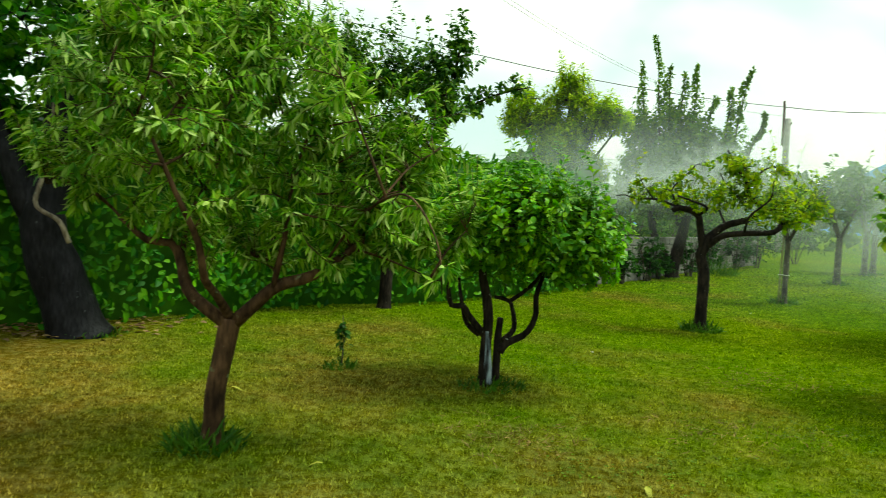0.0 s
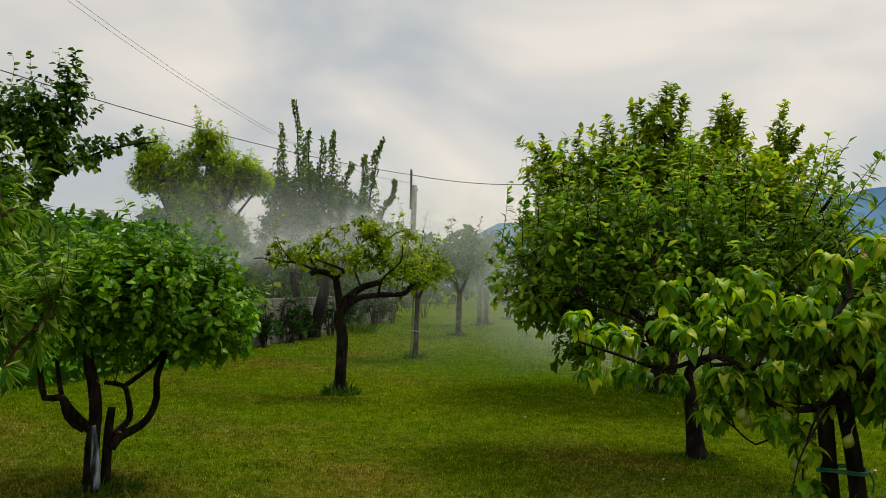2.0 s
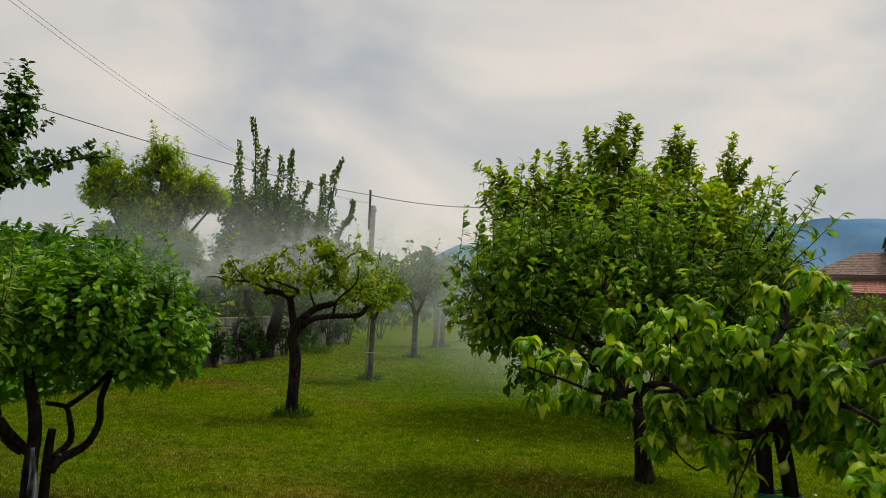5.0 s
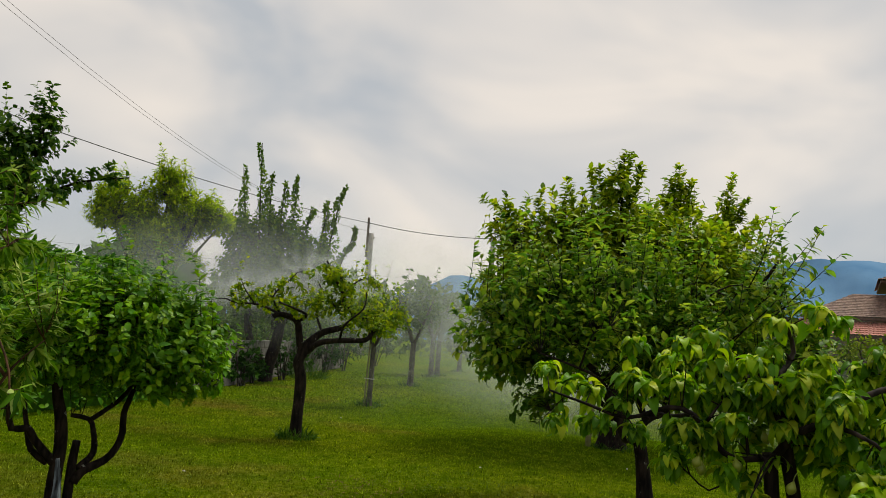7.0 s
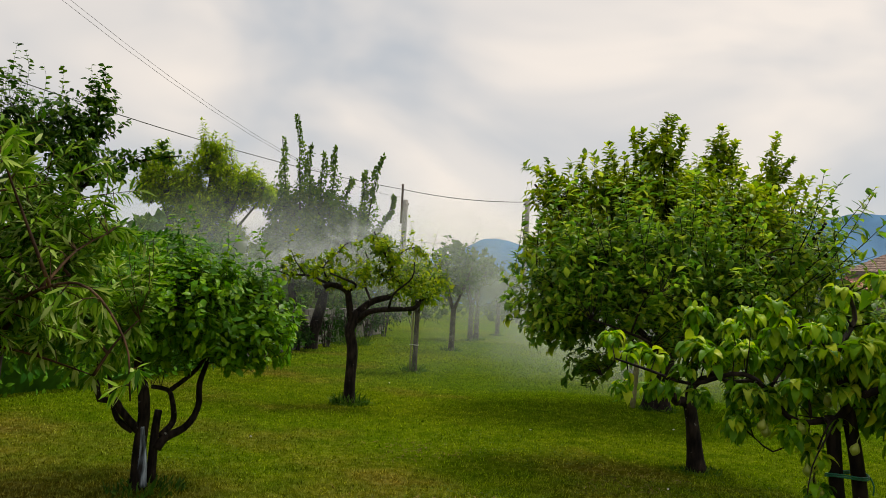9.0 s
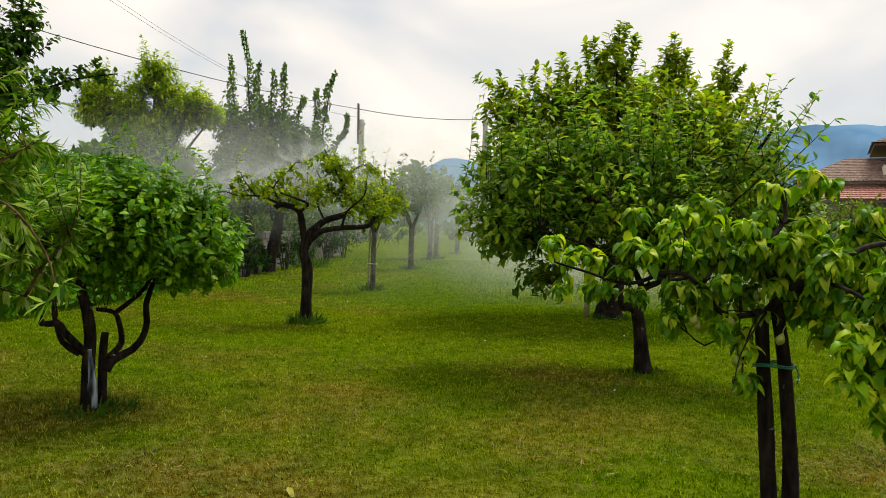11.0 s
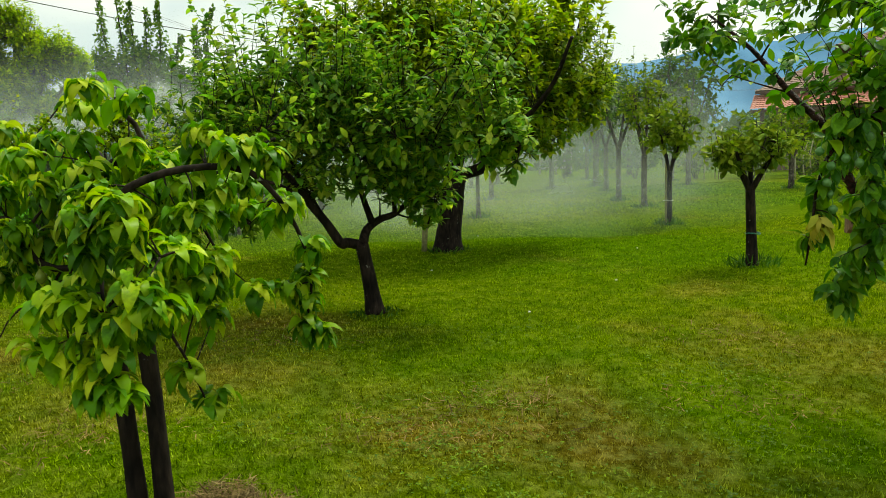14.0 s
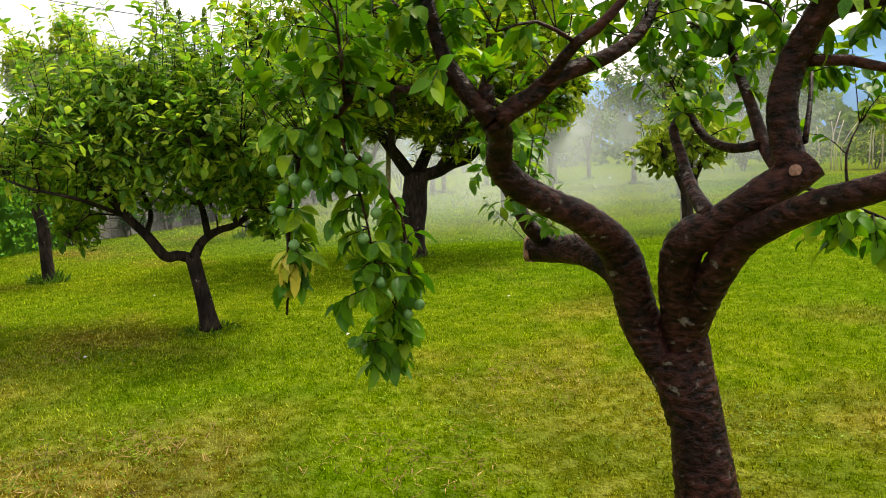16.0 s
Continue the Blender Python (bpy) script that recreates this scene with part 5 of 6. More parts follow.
orchard_tree(18.5, 28.5, 1.4, 0.1, 1.5, 4.0, M_FAR, HAZY_TREE, leaf=(0.18, 0.1))
orchard_tree(15.05, 13.45, 1.0, 0.11, 1.3, 2.3, M_GARDEN, "spreading orchard tree with a grey-brown forked trunk", twigs=260)
for x, y, h in ((17.0, 24.5, 5.4), (15.3, 29.0, 5.6), (12.2, 26.0, 4.6)):
    orchard_tree(x, y, 1.5, 0.1, 1.7, h, M_FAR, HAZY_TREE, leaf=(0.18, 0.1), twigs=260)
for x, y, h in ((21.3, 38.5, 6.2), (24.2, 39.0, 6.7), (18.2, 40.0, 5.8)):
    orchard_tree(x, y, 2.0, 0.15, 2.1, h, M_FAR, "tall leafy garden tree standing before the house", leaf=(0.22, 0.12), twigs=420)
orchard_tree(12.6, 9.0, 0.9, 0.07, 0.9, 2.0, M_GARDEN, GREEN_TREE)
orchard_tree(17.75, 19.7, 1.0, 0.09, 1.2, 2.6, M_GARDEN, GREEN_TREE, leaf=(0.14, 0.07))

for x, y, r, h, k in ((0.33, 9.0, 0.24, 0.22, 260), (-1.08, 4.72, 0.26, 0.12, 260), (3.4, 5.76, 0.24, 0.08, 160), (4.87, 9.8, 0.34, 0.16, 200), (2.21, 2.12, 0.15, 0.14, 120), (6.1, 2.3, 0.28, 0.10, 320), (-1.98, 2.56, 0.19, 0.20, 230), (-2.34, 4.69, 0.16, 0.12, 120), (-4.9, 4.6, 0.3, 0.14, 150)):
    tuft_at(x, y, r, h, k)


def dry_patch(x, y, rx, ry, count, label):
    """Thin dead stalks lying flat, thinning out towards an uneven edge."""
    a, q = rng.random(count) * 6.283, rng.random(count) ** 0.6
    q = q * (1 + 0.3 * np.sin(a * 3 + x) + 0.2 * np.sin(a * 5 + y))
    px, py = np.cos(a) * q * rx, np.sin(a) * q * ry
    z = ground_z(x + px, y + py) - ground_height(x, y) + 0.012 + 0.02 * rng.random(count)
    d = unit_random(count) * (1, 1, 0.25)
    v, t = leaf_shapes(np.stack([px, py, z], 1), d, np.array((0, 0, 1.0)) + unit_random(count) * 0.5, 0.03 + 0.06 * rng.random(count), 0.003 + 0.003 * rng.random(count), rng.normal(0.3, 0.5, count), 0.1)
    ob = new("dead_grass", flat_mesh("dead_grass", v, t, DRY_GRASS))
    ob.location = (x, y, ground_height(x, y))
    return tagged(ob, label, "grass", "dry patches", "stuff")


dry_patch(2.50, 2.22, 0.19, 0.16, 1500, "flattened dead straw-brown grass beside a pear tree")
dry_patch(2.02, 1.98, 0.17, 0.10, 260, "small patch of dead brown grass beside a pear tree")
for x, y, r in ((1.75, 3.3, 0.5), (3.3, 3.0, 0.55), (2.6, 5.1, 0.6), (0.6, 4.3, 0.6), (3.9, 3.3, 0.4), (5.8, 4.2, 0.6), (5.2, 3.1, 0.5), (-0.6, 3.6, 0.5), (0.9, 6.2, 0.6)):
    dry_patch(x, y, r, r * 0.8, 260, "thin straw-coloured dry stalks in the mown grass")
CLOVER = leaf_material("clover_leaf", (0.06, 0.12, 0.003), (0.11, 0.19, 0.005), (0.17, 0.26, 0.008), translucent=0.25)


def clover_patch(x, y, rx, ry, count):
    """Small three-part leaves on short stalks, lying open to the sky between the blades."""
    a, q = rng.random(count) * 6.283, rng.random(count) ** 0.62
    q = q * (1 + 0.35 * np.sin(a * 3 + x * 4) + 0.25 * np.sin(a * 5 + y * 7))
    px, py = np.cos(a) * q * rx, np.sin(a) * q * ry
    z = ground_z(x + px, y + py) - ground_height(x, y) + 0.012 + 0.022 * rng.random(count)
    turn = np.repeat(rng.random(count) * 6.283, 3) + np.tile((0.0, 2.09, 4.19), count)
    pos = np.repeat(np.stack([px, py, z], 1), 3, 0)
    d = np.stack([np.cos(turn), np.sin(turn), 0.25 + 0.3 * rng.normal(size=count * 3)], 1)
    size = np.repeat(0.007 + 0.006 * rng.random(count), 3)
    v, t = leaf_shapes(pos, d, np.array((0, 0, 1.0)) + unit_random(count * 3) * 0.35, size, size * 0.85, 0.3, 0.2)
    ob = new("clover_patch", flat_mesh("clover_patch", v, t, CLOVER))
    ob.location = (x, y, ground_height(x, y))
    return tagged(ob, "low green clover growing through the mown grass", "clover", "clover patches", "stuff")


for x, y, r in ((3.49, 2.21, 0.32), (3.05, 1.72, 0.22), (3.3, 1.2, 0.4), (3.7, 3.4, 0.45), (3.35, 2.7, 0.3), (1.95, 6.3, 0.6), (3.0, 4.8, 0.55), (3.6, 2.8, 0.35), (4.9, 2.5, 0.45), (4.1, 4.6, 0.5), (2.8, 4.7, 0.5), (2.5, 3.1, 0.28), (5.3, 3.6, 0.35), (4.4, 2.0, 0.35), (6.7, 3.3, 0.4), (0.2, 3.4, 0.5), (1.1, 4.6, 0.45), (-0.9, 5.6, 0.5)):
    clover_patch(x, y, r * 1.7, r * 1.3, int(700 * r))
sapling = Tree("sapling", "thin leafy sapling growing in the lawn", (-2.34, 4.69, 0), BARK_GREY, category="sapling")
limb(sapling, 0.006, 0.003, (0, 0, -0.02), (0.01, 0, 0.2), (-0.01, 0.01, 0.42))
grow(sapling, [(0, 0, 0.18, 0.09, 0.09, 0.14), (0, 0, 0.38, 0.06, 0.06, 0.08)], 0, 14, 5, (0.05, 0.026), M_DEEP, start=0.1)


# ---- hedge, wall and the growth behind it ----
def leaf_cloud(name, pos, normal, size, mat, label, category, kind="stuff", far=False, parent=None):
    n = len(pos)
    d = np.cross(normal, unit_random(n)) + np.array((0, 0, -0.25)) + normal * 0.3
    nn = normal + unit_random(n) * 0.5 + np.array((0, 0, 0.35))
    ln = size[0] * rng.normal(1, 0.2, n).clip(0.5, 1.5)
    v, t = small_leaves(pos, d, nn, ln, ln * size[1] / size[0]) if far else leaf_shapes(pos, d, nn, ln, ln * size[1] / size[0], 0.4)
    ob = new(name, flat_mesh(name, v, t, mat))
    ob.parent = parent
    return tagged(ob, label, category, kind=kind)


def hedge_run(points, height, thick, count, size, mat, label):
    """A clipped hedge along a line on the ground: a rough core, coloured dark for the shade inside, and a coat of
    leaves.
    """
    root = new("hedge")
    tagged(root, label, "hedge")
    line = smooth_line([(*p, 0) for p in points], 0.35)
    way = np.gradient(line, axis=0)
    way /= np.linalg.norm(way, axis=1)[:, None]
    side = np.stack([way[:, 1], -way[:, 0], way[:, 2]], 1)
    prof = [(0.34, 0.0), (0.43, 0.35), (0.44, 0.75), (0.38, 0.93), (0.2, 1.0), (-0.2, 1.0), (-0.38, 0.93), (-0.44, 0.75), (-0.43, 0.35), (-0.34, 0.0)]
    k = len(prof)
    v = []
    for i, p in enumerate(line):
        for a, b in prof:
            w = 1 + 0.12 * noise.noise((p[0] * 1.3 + a * 3, p[1] * 1.3, b * 3))
            v.append(p + side[i] * a * thick * 0.86 * w + np.array((0, 0, b * (height - 0.12) * w - (0.05 if b == 0 else 0))))
    t = []
    for i in range(len(line) - 1):
        for j in range(k - 1):
            a = i * k + j
            t += [(a, a + 1, a + k + 1), (a, a + k + 1, a + k)]
    last = (len(line) - 1) * k
    t += [(0, j + 1, j) for j in range(1, k - 1)] + [(last, last + j, last + j + 1) for j in range(1, k - 1)]
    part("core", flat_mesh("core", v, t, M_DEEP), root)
    i = (rng.random(count) * (len(line) - 1.001)).astype(int)
    f = rng.random(count)[:, None]
    p = line[i] + (line[i + 1] - line[i]) * f
    s = rng.random(count)
    front = s < 0.62
    back = s > 0.9
    h = rng.random(count) ** 0.8
    a = np.where(front, 0.5, np.where(back, -0.5, rng.random(count) - 0.5))
    z = np.where(front | back, h * height, height)
    soft = np.where(front | back, 1 - 0.25 * np.clip(h - 0.8, 0, 1) * 5 * 0.6, 1)
    bump = np.array([noise.noise((q[0] * 1.1, q[1] * 1.1, zz * 1.4)) for q, zz in zip(p, z)])
    pos = p + side[i] * (a * thick * soft + np.sign(a) * bump * 0.12)[:, None]
    pos[:, 2] = z * (1 + 0.05 * bump) + rng.normal(size=count) * 0.03 + 0.03
    nr = np.where((front | back)[:, None], side[i] * np.sign(a)[:, None], np.array((0, 0, 1.0)))
    leaf_cloud("foliage", pos, nr, size, mat, "", "", parent=root)
    return root


hedge_run([(-9.5, 1.5), (-7.3, 3.2), (-6.0, 4.9), (-5.0, 7.6), (-3.8, 9.3), (-2.75, 12.0), (-2.4, 14.0)], 2.1, 1.3, 15000, (0.10, 0.05), M_HEDGE, "tall clipped evergreen hedge with glossy bright green leaves")
hedge_run([(-9.5, 1.5), (-10.5, -3.0), (-9.0, -9.0), (0.0, -10.5), (10.0, -10.0), (18.0, -6.0), (21.0, 2.0), (20.0, 10.0)], 2.0, 1.3, 6000, (0.16, 0.09), M_HEDGE, "evergreen boundary hedge of the orchard")

# leaf litter under the hedge
n = 500
a = rng.random(n)
pos = np.stack([-6.9 + a * 2.2 + rng.normal(size=n) * 0.35, 3.1 + a * 2.3 + rng.normal(size=n) * 0.3, np.full(n, 0.015) + rng.random(n) * 0.02], 1)
leaf_cloud("leaf_litter", pos, np.tile((0, 0, 1.0), (n, 1)), (0.07, 0.045), LITTER, "brown dry leaves lying below the hedge", "leaves")


def wall_line():
    pts = [(-2.1, 13.9), (-1.84, 14.6), (-1.27, 16.4), (-0.32, 20.8), (1.8, 28.4)]
    return smooth_line([(*p, 0) for p in pts], 0.1)


def block_wall(height=1.0):
    line = wall_line()
    root = new("wall_garden")
    tagged(root, "weathered grey concrete block garden wall", "wall", kind="structure")
    way = np.gradient(line, axis=0)
    way /= np.linalg.norm(way, axis=1)[:, None]
    side = np.stack([way[:, 1], -way[:, 0], way[:, 2]], 1)
    v, t = [], []
    for p, s in zip(line, side):
        v += [p + s * 0.085 - (0, 0, 0.05), p + s * 0.085 + (0, 0, height - 0.01), p - s * 0.085 + (0, 0, height - 0.01), p - s * 0.085 - (0, 0, 0.05)]
    for i in range(len(line) - 1):
        for j in range(4):
            a, b = i * 4 + j, i * 4 + (j + 1) % 4
            t += [(a, b, b + 4), (a, b + 4, a + 4)]
    e = (len(line) - 1) * 4
    t += [(0, 2, 1), (0, 3, 2), (e, e + 1, e + 2), (e, e + 2, e + 3)]
    part("mortar", flat_mesh("mortar", v, t, MORTAR, smooth=False), root)
    return root, line, way


garden_wall, wall_pts, wall_way = block_wall()


def shrub(x, y, r, h, count, mat, label, size=(0.1, 0.06), name="shrub"):
    """A wild shrub: stems from the ground and leaves in clumps on them."""
    tr = Tree(name, label, (x, y, 0), BARK_GREY, category="shrub")
    for k in range(6):
        a, q = rng.random() * 6.283, 0.3 + 0.6 * rng.random()
        limb(tr, 0.02, 0.008, (math.cos(a) * 0.06, math.sin(a) * 0.06, -0.03), (math.cos(a) * r * q * 0.5, math.sin(a) * r * q * 0.5, h * 0.5), (math.cos(a) * r * q, math.sin(a) * r * q, h * (0.7 + 0.2 * rng.random())), name="stem")
    grow(tr, [(0, 0, h * 0.55, r, r, h * 0.42), (r * 0.4, 0, h * 0.35, r * 0.7, r * 0.7, h * 0.3), (-r * 0.4, 0.1, h * 0.4, r * 0.6, r * 0.6, h * 0.33)], 6, count, 8, size, mat, far=True, shoots=5, shoot_len=h * 0.25, rough=0.8)
    return tr


WILD = "wild shrub growing over the block wall"
for x, y, r, h, k in ((-2.4, 15.2, 0.6, 1.7, 90), (-1.7, 16.9, 0.5, 1.5, 70), (-1.5, 18.8, 0.7, 1.9, 100), (-0.9, 20.3, 0.6, 1.5, 80), (-0.2, 22.4, 0.8, 1.8, 100), (0.5, 24.5, 0.9, 2.2, 120), (1.2, 26.8, 0.9, 2.0, 120), (2.0, 29.5, 1.2, 2.6, 140), (3.5, 32.0, 1.4, 2.8, 150)):
    shrub(x, y, r, h, k, M_FAR, WILD)
for x, y, r, h, k in ((-1.75, 13.9, 0.4, 1.1, 60), (-1.35, 15.3, 0.35, 0.9, 55), (-0.95, 16.5, 0.4, 1.2, 60), (-0.15, 19.3, 0.45, 1.1, 60), (0.3, 21.6, 0.5, 1.3, 70), (1.1, 24.0, 0.6, 1.6, 80), (1.8, 26.3, 0.7, 1.8, 90)):
    shrub(x, y, r, h, k, M_DEEP, "dark wild shrub at the foot of the block wall")
shrub(-0.75, 17.6, 0.35, 0.7, 70, M_DEEP, "dark ivy clump at the foot of the wall")
tuft_at(0.55, 20.4, 0.5, 0.75, 260, name="grass_tuft", label="tall arching grass clump by the wall")

leafy = Tree("willowy_tree", "tree with drooping yellow-green foliage behind the hedge", (-3.3, 17.3, 0), BARK_GREY)
limb(leafy, 0.14, 0.1, (0, 0, -0.05), (0.05, 0, 0.9), (0, 0.05, 1.8))
for k, (x, z) in enumerate(((-0.9, 3.3), (-0.35, 4.2), (0.2, 4.7), (0.9, 3.6), (1.3, 3.5))):
    limb(leafy, 0.06, 0.02, (0, 0.03, 1.6), (x * 0.5, 0.1, 1.6 + (z - 1.6) * 0.5), (x, 0.2 * (-1) ** k, z))
grow(leafy, [(-0.95, 0, 4.05, 0.45, 0.6, 0.45), (-1.15, 0, 3.6, 0.42, 0.5, 0.34), (-0.3, 0, 3.8, 0.4, 0.6, 0.45), (0.1, 0, 4.55, 0.36, 0.5, 0.5), (0.42, 0, 4.25, 0.38, 0.5, 0.5), (1.05, 0, 3.85, 0.42, 0.6, 0.38), (1.4, 0, 3.65, 0.36, 0.5, 0.3), (-0.5, 0, 3.5, 0.6, 0.6, 0.4), (0.65, 0, 3.6, 0.6, 0.6, 0.42), (0.1, 0, 3.2, 0.7, 0.8, 0.45), (0.25, 0.2, 2.5, 1.0, 0.9, 0.55)],
     40, 2900, 12, (0.12, 0.042), M_WILLOW, droop=0.5, far=True, shoots=70, shoot_len=0.35, up=0.9, upright=0.16)

spiky = Tree("spire_tree", "tall tree with upright leafy shoots behind the wall", (-0.57, 18.3, 0), BARK_DARK)
limb(spiky, 0.16, 0.12, (0.05, 0, -0.05), (0.1, 0, 0.4), (0.22, 0, 1.0), (0.3, 0.05, 1.6))
limb(spiky, 0.13, 0.07, (0.02, 0, 0.1), (-0.2, 0, 0.6), (-0.45, 0.02, 1.1), (-0.6, 0.05, 1.9))
SPIRES = ((-1.03, 5.30, 0.20), (-0.64, 5.98, 0.17), (-0.31, 5.22, 0.18), (0.03, 5.05, 0.18), (0.38, 5.22, 0.19), (0.75, 4.43, 0.22), (1.20, 4.65, 0.11), (1.53, 5.08, 0.19), (1.96, 4.04, 0.07))
for x, z, w in SPIRES:
    x0 = x * 0.6 + (0.2 if x > 1.1 else 0)
    limb(spiky, 0.035, 0.008, (0.1 if x > 0 else -0.4, 0, 1.3), (x0, 0.1, 2.4), ((x0 + x) / 2, 0.0, (2.4 + z) / 2), (x, 0, z))
    spiky.nodes = spiky.nodes[-1:] + spiky.nodes[:-1]
grow(spiky, [(-0.2, 0, 2.7, 1.1, 0.8, 0.7), (0.9, 0, 2.6, 0.8, 0.7, 0.6), (-0.9, 0, 2.4, 0.6, 0.6, 0.7), (0.1, 0, 1.9, 1.1, 0.8, 0.5), (-0.95, 0, 3.5, 0.42, 0.5, 0.6), (-0.3, 0, 3.6, 0.5, 0.5, 0.65), (0.35, 0, 3.4, 0.45, 0.5, 0.6), (0.95, 0, 3.2, 0.4, 0.4, 0.5)],
     24, 1150, 11, (0.12, 0.07), M_SPIRE, far=True, rough=0.8, upright=0.25)
for x, z, w in SPIRES:
    x0 = x * 0.6 + (0.2 if x > 1.1 else 0)
    k = 560
    u = rng.random(k)
    ax = np.array((x0, 0, 2.5)) + u[:, None] * np.array((x - x0, 0, z - 2.5))
    an = rng.random(k) * 6.283
    rad = w * 1.2 * (1.3 - 1.25 * u) ** 0.95 * rng.random(k) ** 0.6 * (1 + 0.35 * np.sin(u * 17 + x * 5) + 0.35 * np.sin(an * 2 + u * 31))
    nrm = np.stack([np.cos(an), np.sin(an), np.full(k, 0.2)], 1)
    ax[:, 0] += 0.07 * np.sin(u * 9 + x * 7)
    leaf_cloud("spire_foliage", ax + nrm * rad[:, None], nrm, (0.092, 0.052), M_SPIRE, "", "", far=True, parent=spiky.root)


# ---- poles and cables ----
def utility_pole(x, y, h, r, label, spike=0.0):
    root = new("utility_pole")
    root.location = (x, y, 0)
    tagged(root, label, "pole", "utility poles")
    v, t, _ = tube([(0, 0, -0.2), (0, 0, h * 0.5), (0, 0, h)], r, r * 0.72, 10, 2.0)
    part("shaft", flat_mesh("shaft", v, t, CONCRETE), root)
    part("bracket", box_mesh("bracket", -r * 1.15, r * 0.95, -0.06, 0.06, h - 0.35, h - 0.22, EAVES, 0.01), root, "dark metal bracket")
    if spike:
        v, t, _ = tube([(-r * 0.9, 0, h - 1.6), (-r * 1.0, 0, h + spike * 0.5), (-r * 1.1, 0, h + spike)], 0.085, 0.075, 8, 1.0)
        part("timber_extension", flat_mesh("timber_extension", v, t, EAVES), root, "dark timber post fixed to the top")
    return root


utility_pole(4.05, 47.7, 8.05, 0.24, "tapered concrete utility pole with a dark timber top", 1.05)
utility_pole(12.5, 48.0, 8.7, 0.22, "pale concrete utility pole carrying a cable")
utility_pole(-14.5, 26.8, 9.2, 0.15, "thin pole carrying cables behind the trees")


def cable(a, b, sag, r=0.022):
    a, b = np.array(a), np.array(b)
    s = np.linspace(0, 1, 9)[:, None]
    pts = a + (b - a) * s - np.array((0, 0, sag)) * 4 * s * (1 - s)
    v, t, _ = tube(pts, r, r, 5, 3.0)
    return tagged(new("overhead_cable", flat_mesh("overhead_cable", v, t, CABLE)), "thin black overhead cable slung between poles", "cable", "overhead cables")


cable((-14.5, 26.8, 9.1), (3.80, 47.7, 8.75), 0.5, 0.021)
cable((3.80, 47.7, 8.75), (12.5, 48.0, 8.6), 0.25, 0.026)
cable((12.5, 48.0, 8.6), (34.0, 52.0, 6.5), 0.6, 0.02)
cable((-14.1, 8.7, 13.1), (3.70, 47.7, 8.2), 2.43, 0.006)
cable((-13.8, 8.7, 13.1), (3.90, 47.7, 8.2), 2.43, 0.006)
cable((-60.0, 62.0, 8.0), (70.0, 58.0, 7.0), 1.2, 0.009)


# ---- house ----
def roof_panel(a, b, c, d, mat, wave=0.2, rows=0.33, depth=0.03):
    """Rows of half-round tiles on the sheet a, b (eaves), c, d (ridge)."""
    a, b, c, d = (np.array(p, float) for p in (a, b, c, d))
    width, rise = np.linalg.norm(b - a), np.linalg.norm((d + c) / 2 - (a + b) / 2)
    nu, nv = max(8, int(width / wave) * 4), max(2, int(rise / rows))
    nrm = np.cross(b - a, d - a)
    nrm /= np.linalg.norm(nrm)
    v, t = [], []
    for j in range(nv):
        for e in (0, 1):
            s = (j + e) / nv
            lo, hi = a + (d - a) * s, b + (c - b) * s
            for i in range(nu + 1):
                w = abs(math.sin(math.pi * i / 4)) * depth + (0.035 if e == 0 else 0.0)
                v.append(lo + (hi - lo) * i / nu + nrm * w)
    for j in range(nv * 2 - 1):
        for i in range(nu):
            k = j * (nu + 1) + i
            t += [(k, k + 1, k + nu + 2), (k, k + nu + 2, k + nu + 1)]
    return flat_mesh("roof_tiles", v, t, mat, smooth=False)


house = new("house")
house.matrix_basis = pose(27.3, 35.8, 0, 0, 0, -39.7)
tagged(house, "two-storey country house with terracotta tiled roofs and a terrace", "house")
part("wall", box_mesh("wall", 0.8, 15.5, 1.9, 10.5, -0.1, 4.35, RENDERED), house, "brown plastered wall")
part("porch_roof", roof_panel((-0.2, -0.1, 3.35), (8.2, -0.1, 3.35), (8.2, 2.2, 4.25), (-0.2, 2.2, 4.25), TERRACOTTA), house, "plain terracotta lean-to roof")
part("eaves_board", box_mesh("eaves_board", -0.2, 8.2, -0.08, 0.0, 3.16, 3.33, EAVES), house, "dark timber eaves")
part("fascia", box_mesh("fascia", -0.1, 15.6, 1.55, 1.7, 4.28, 4.42, EAVES), house, "dark timber eaves")
for x in (0.3, 2.6, 4.9, 7.6):
    part("porch_post", box_mesh("porch_post", x, x + 0.22, 0.15, 0.37, -0.1, 3.4, EAVES, 0.02), house, "dark timber post")
part("tiled_roof", roof_panel((-0.1, 1.55, 4.42), (15.6, 1.55, 4.42), (13.0, 6.0, 6.1), (2.6, 6.0, 6.1), TILE_ROOF), house, "weathered clay tile roof")
part("tiled_roof", roof_panel((-0.1, 10.6, 4.42), (-0.1, 1.55, 4.42), (2.6, 6.0, 6.1), (2.6, 6.2, 6.1), TILE_ROOF), house, "weathered clay tile roof")
part("tiled_roof", roof_panel((15.6, 10.6, 4.42), (-0.1, 10.6, 4.42), (2.6, 6.1, 6.1), (13.0, 6.1, 6.1), TILE_ROOF), house, "weathered clay tile roof")
part("parapet", box_mesh("parapet", 4.4, 12.0, 2.6, 2.8, 4.6, 5.42, CREAM, 0.02), house, "cream plastered terrace parapet")
part("parapet", box_mesh("parapet", 4.4, 4.6, 2.82, 4.6, 4.6, 5.42, CREAM, 0.02), house, "cream plastered terrace parapet")
part("upper_wall", box_mesh("upper_wall", 5.0, 12.5, 4.4, 9.0, 4.4, 6.75, RENDERED), house, "brown plastered wall")
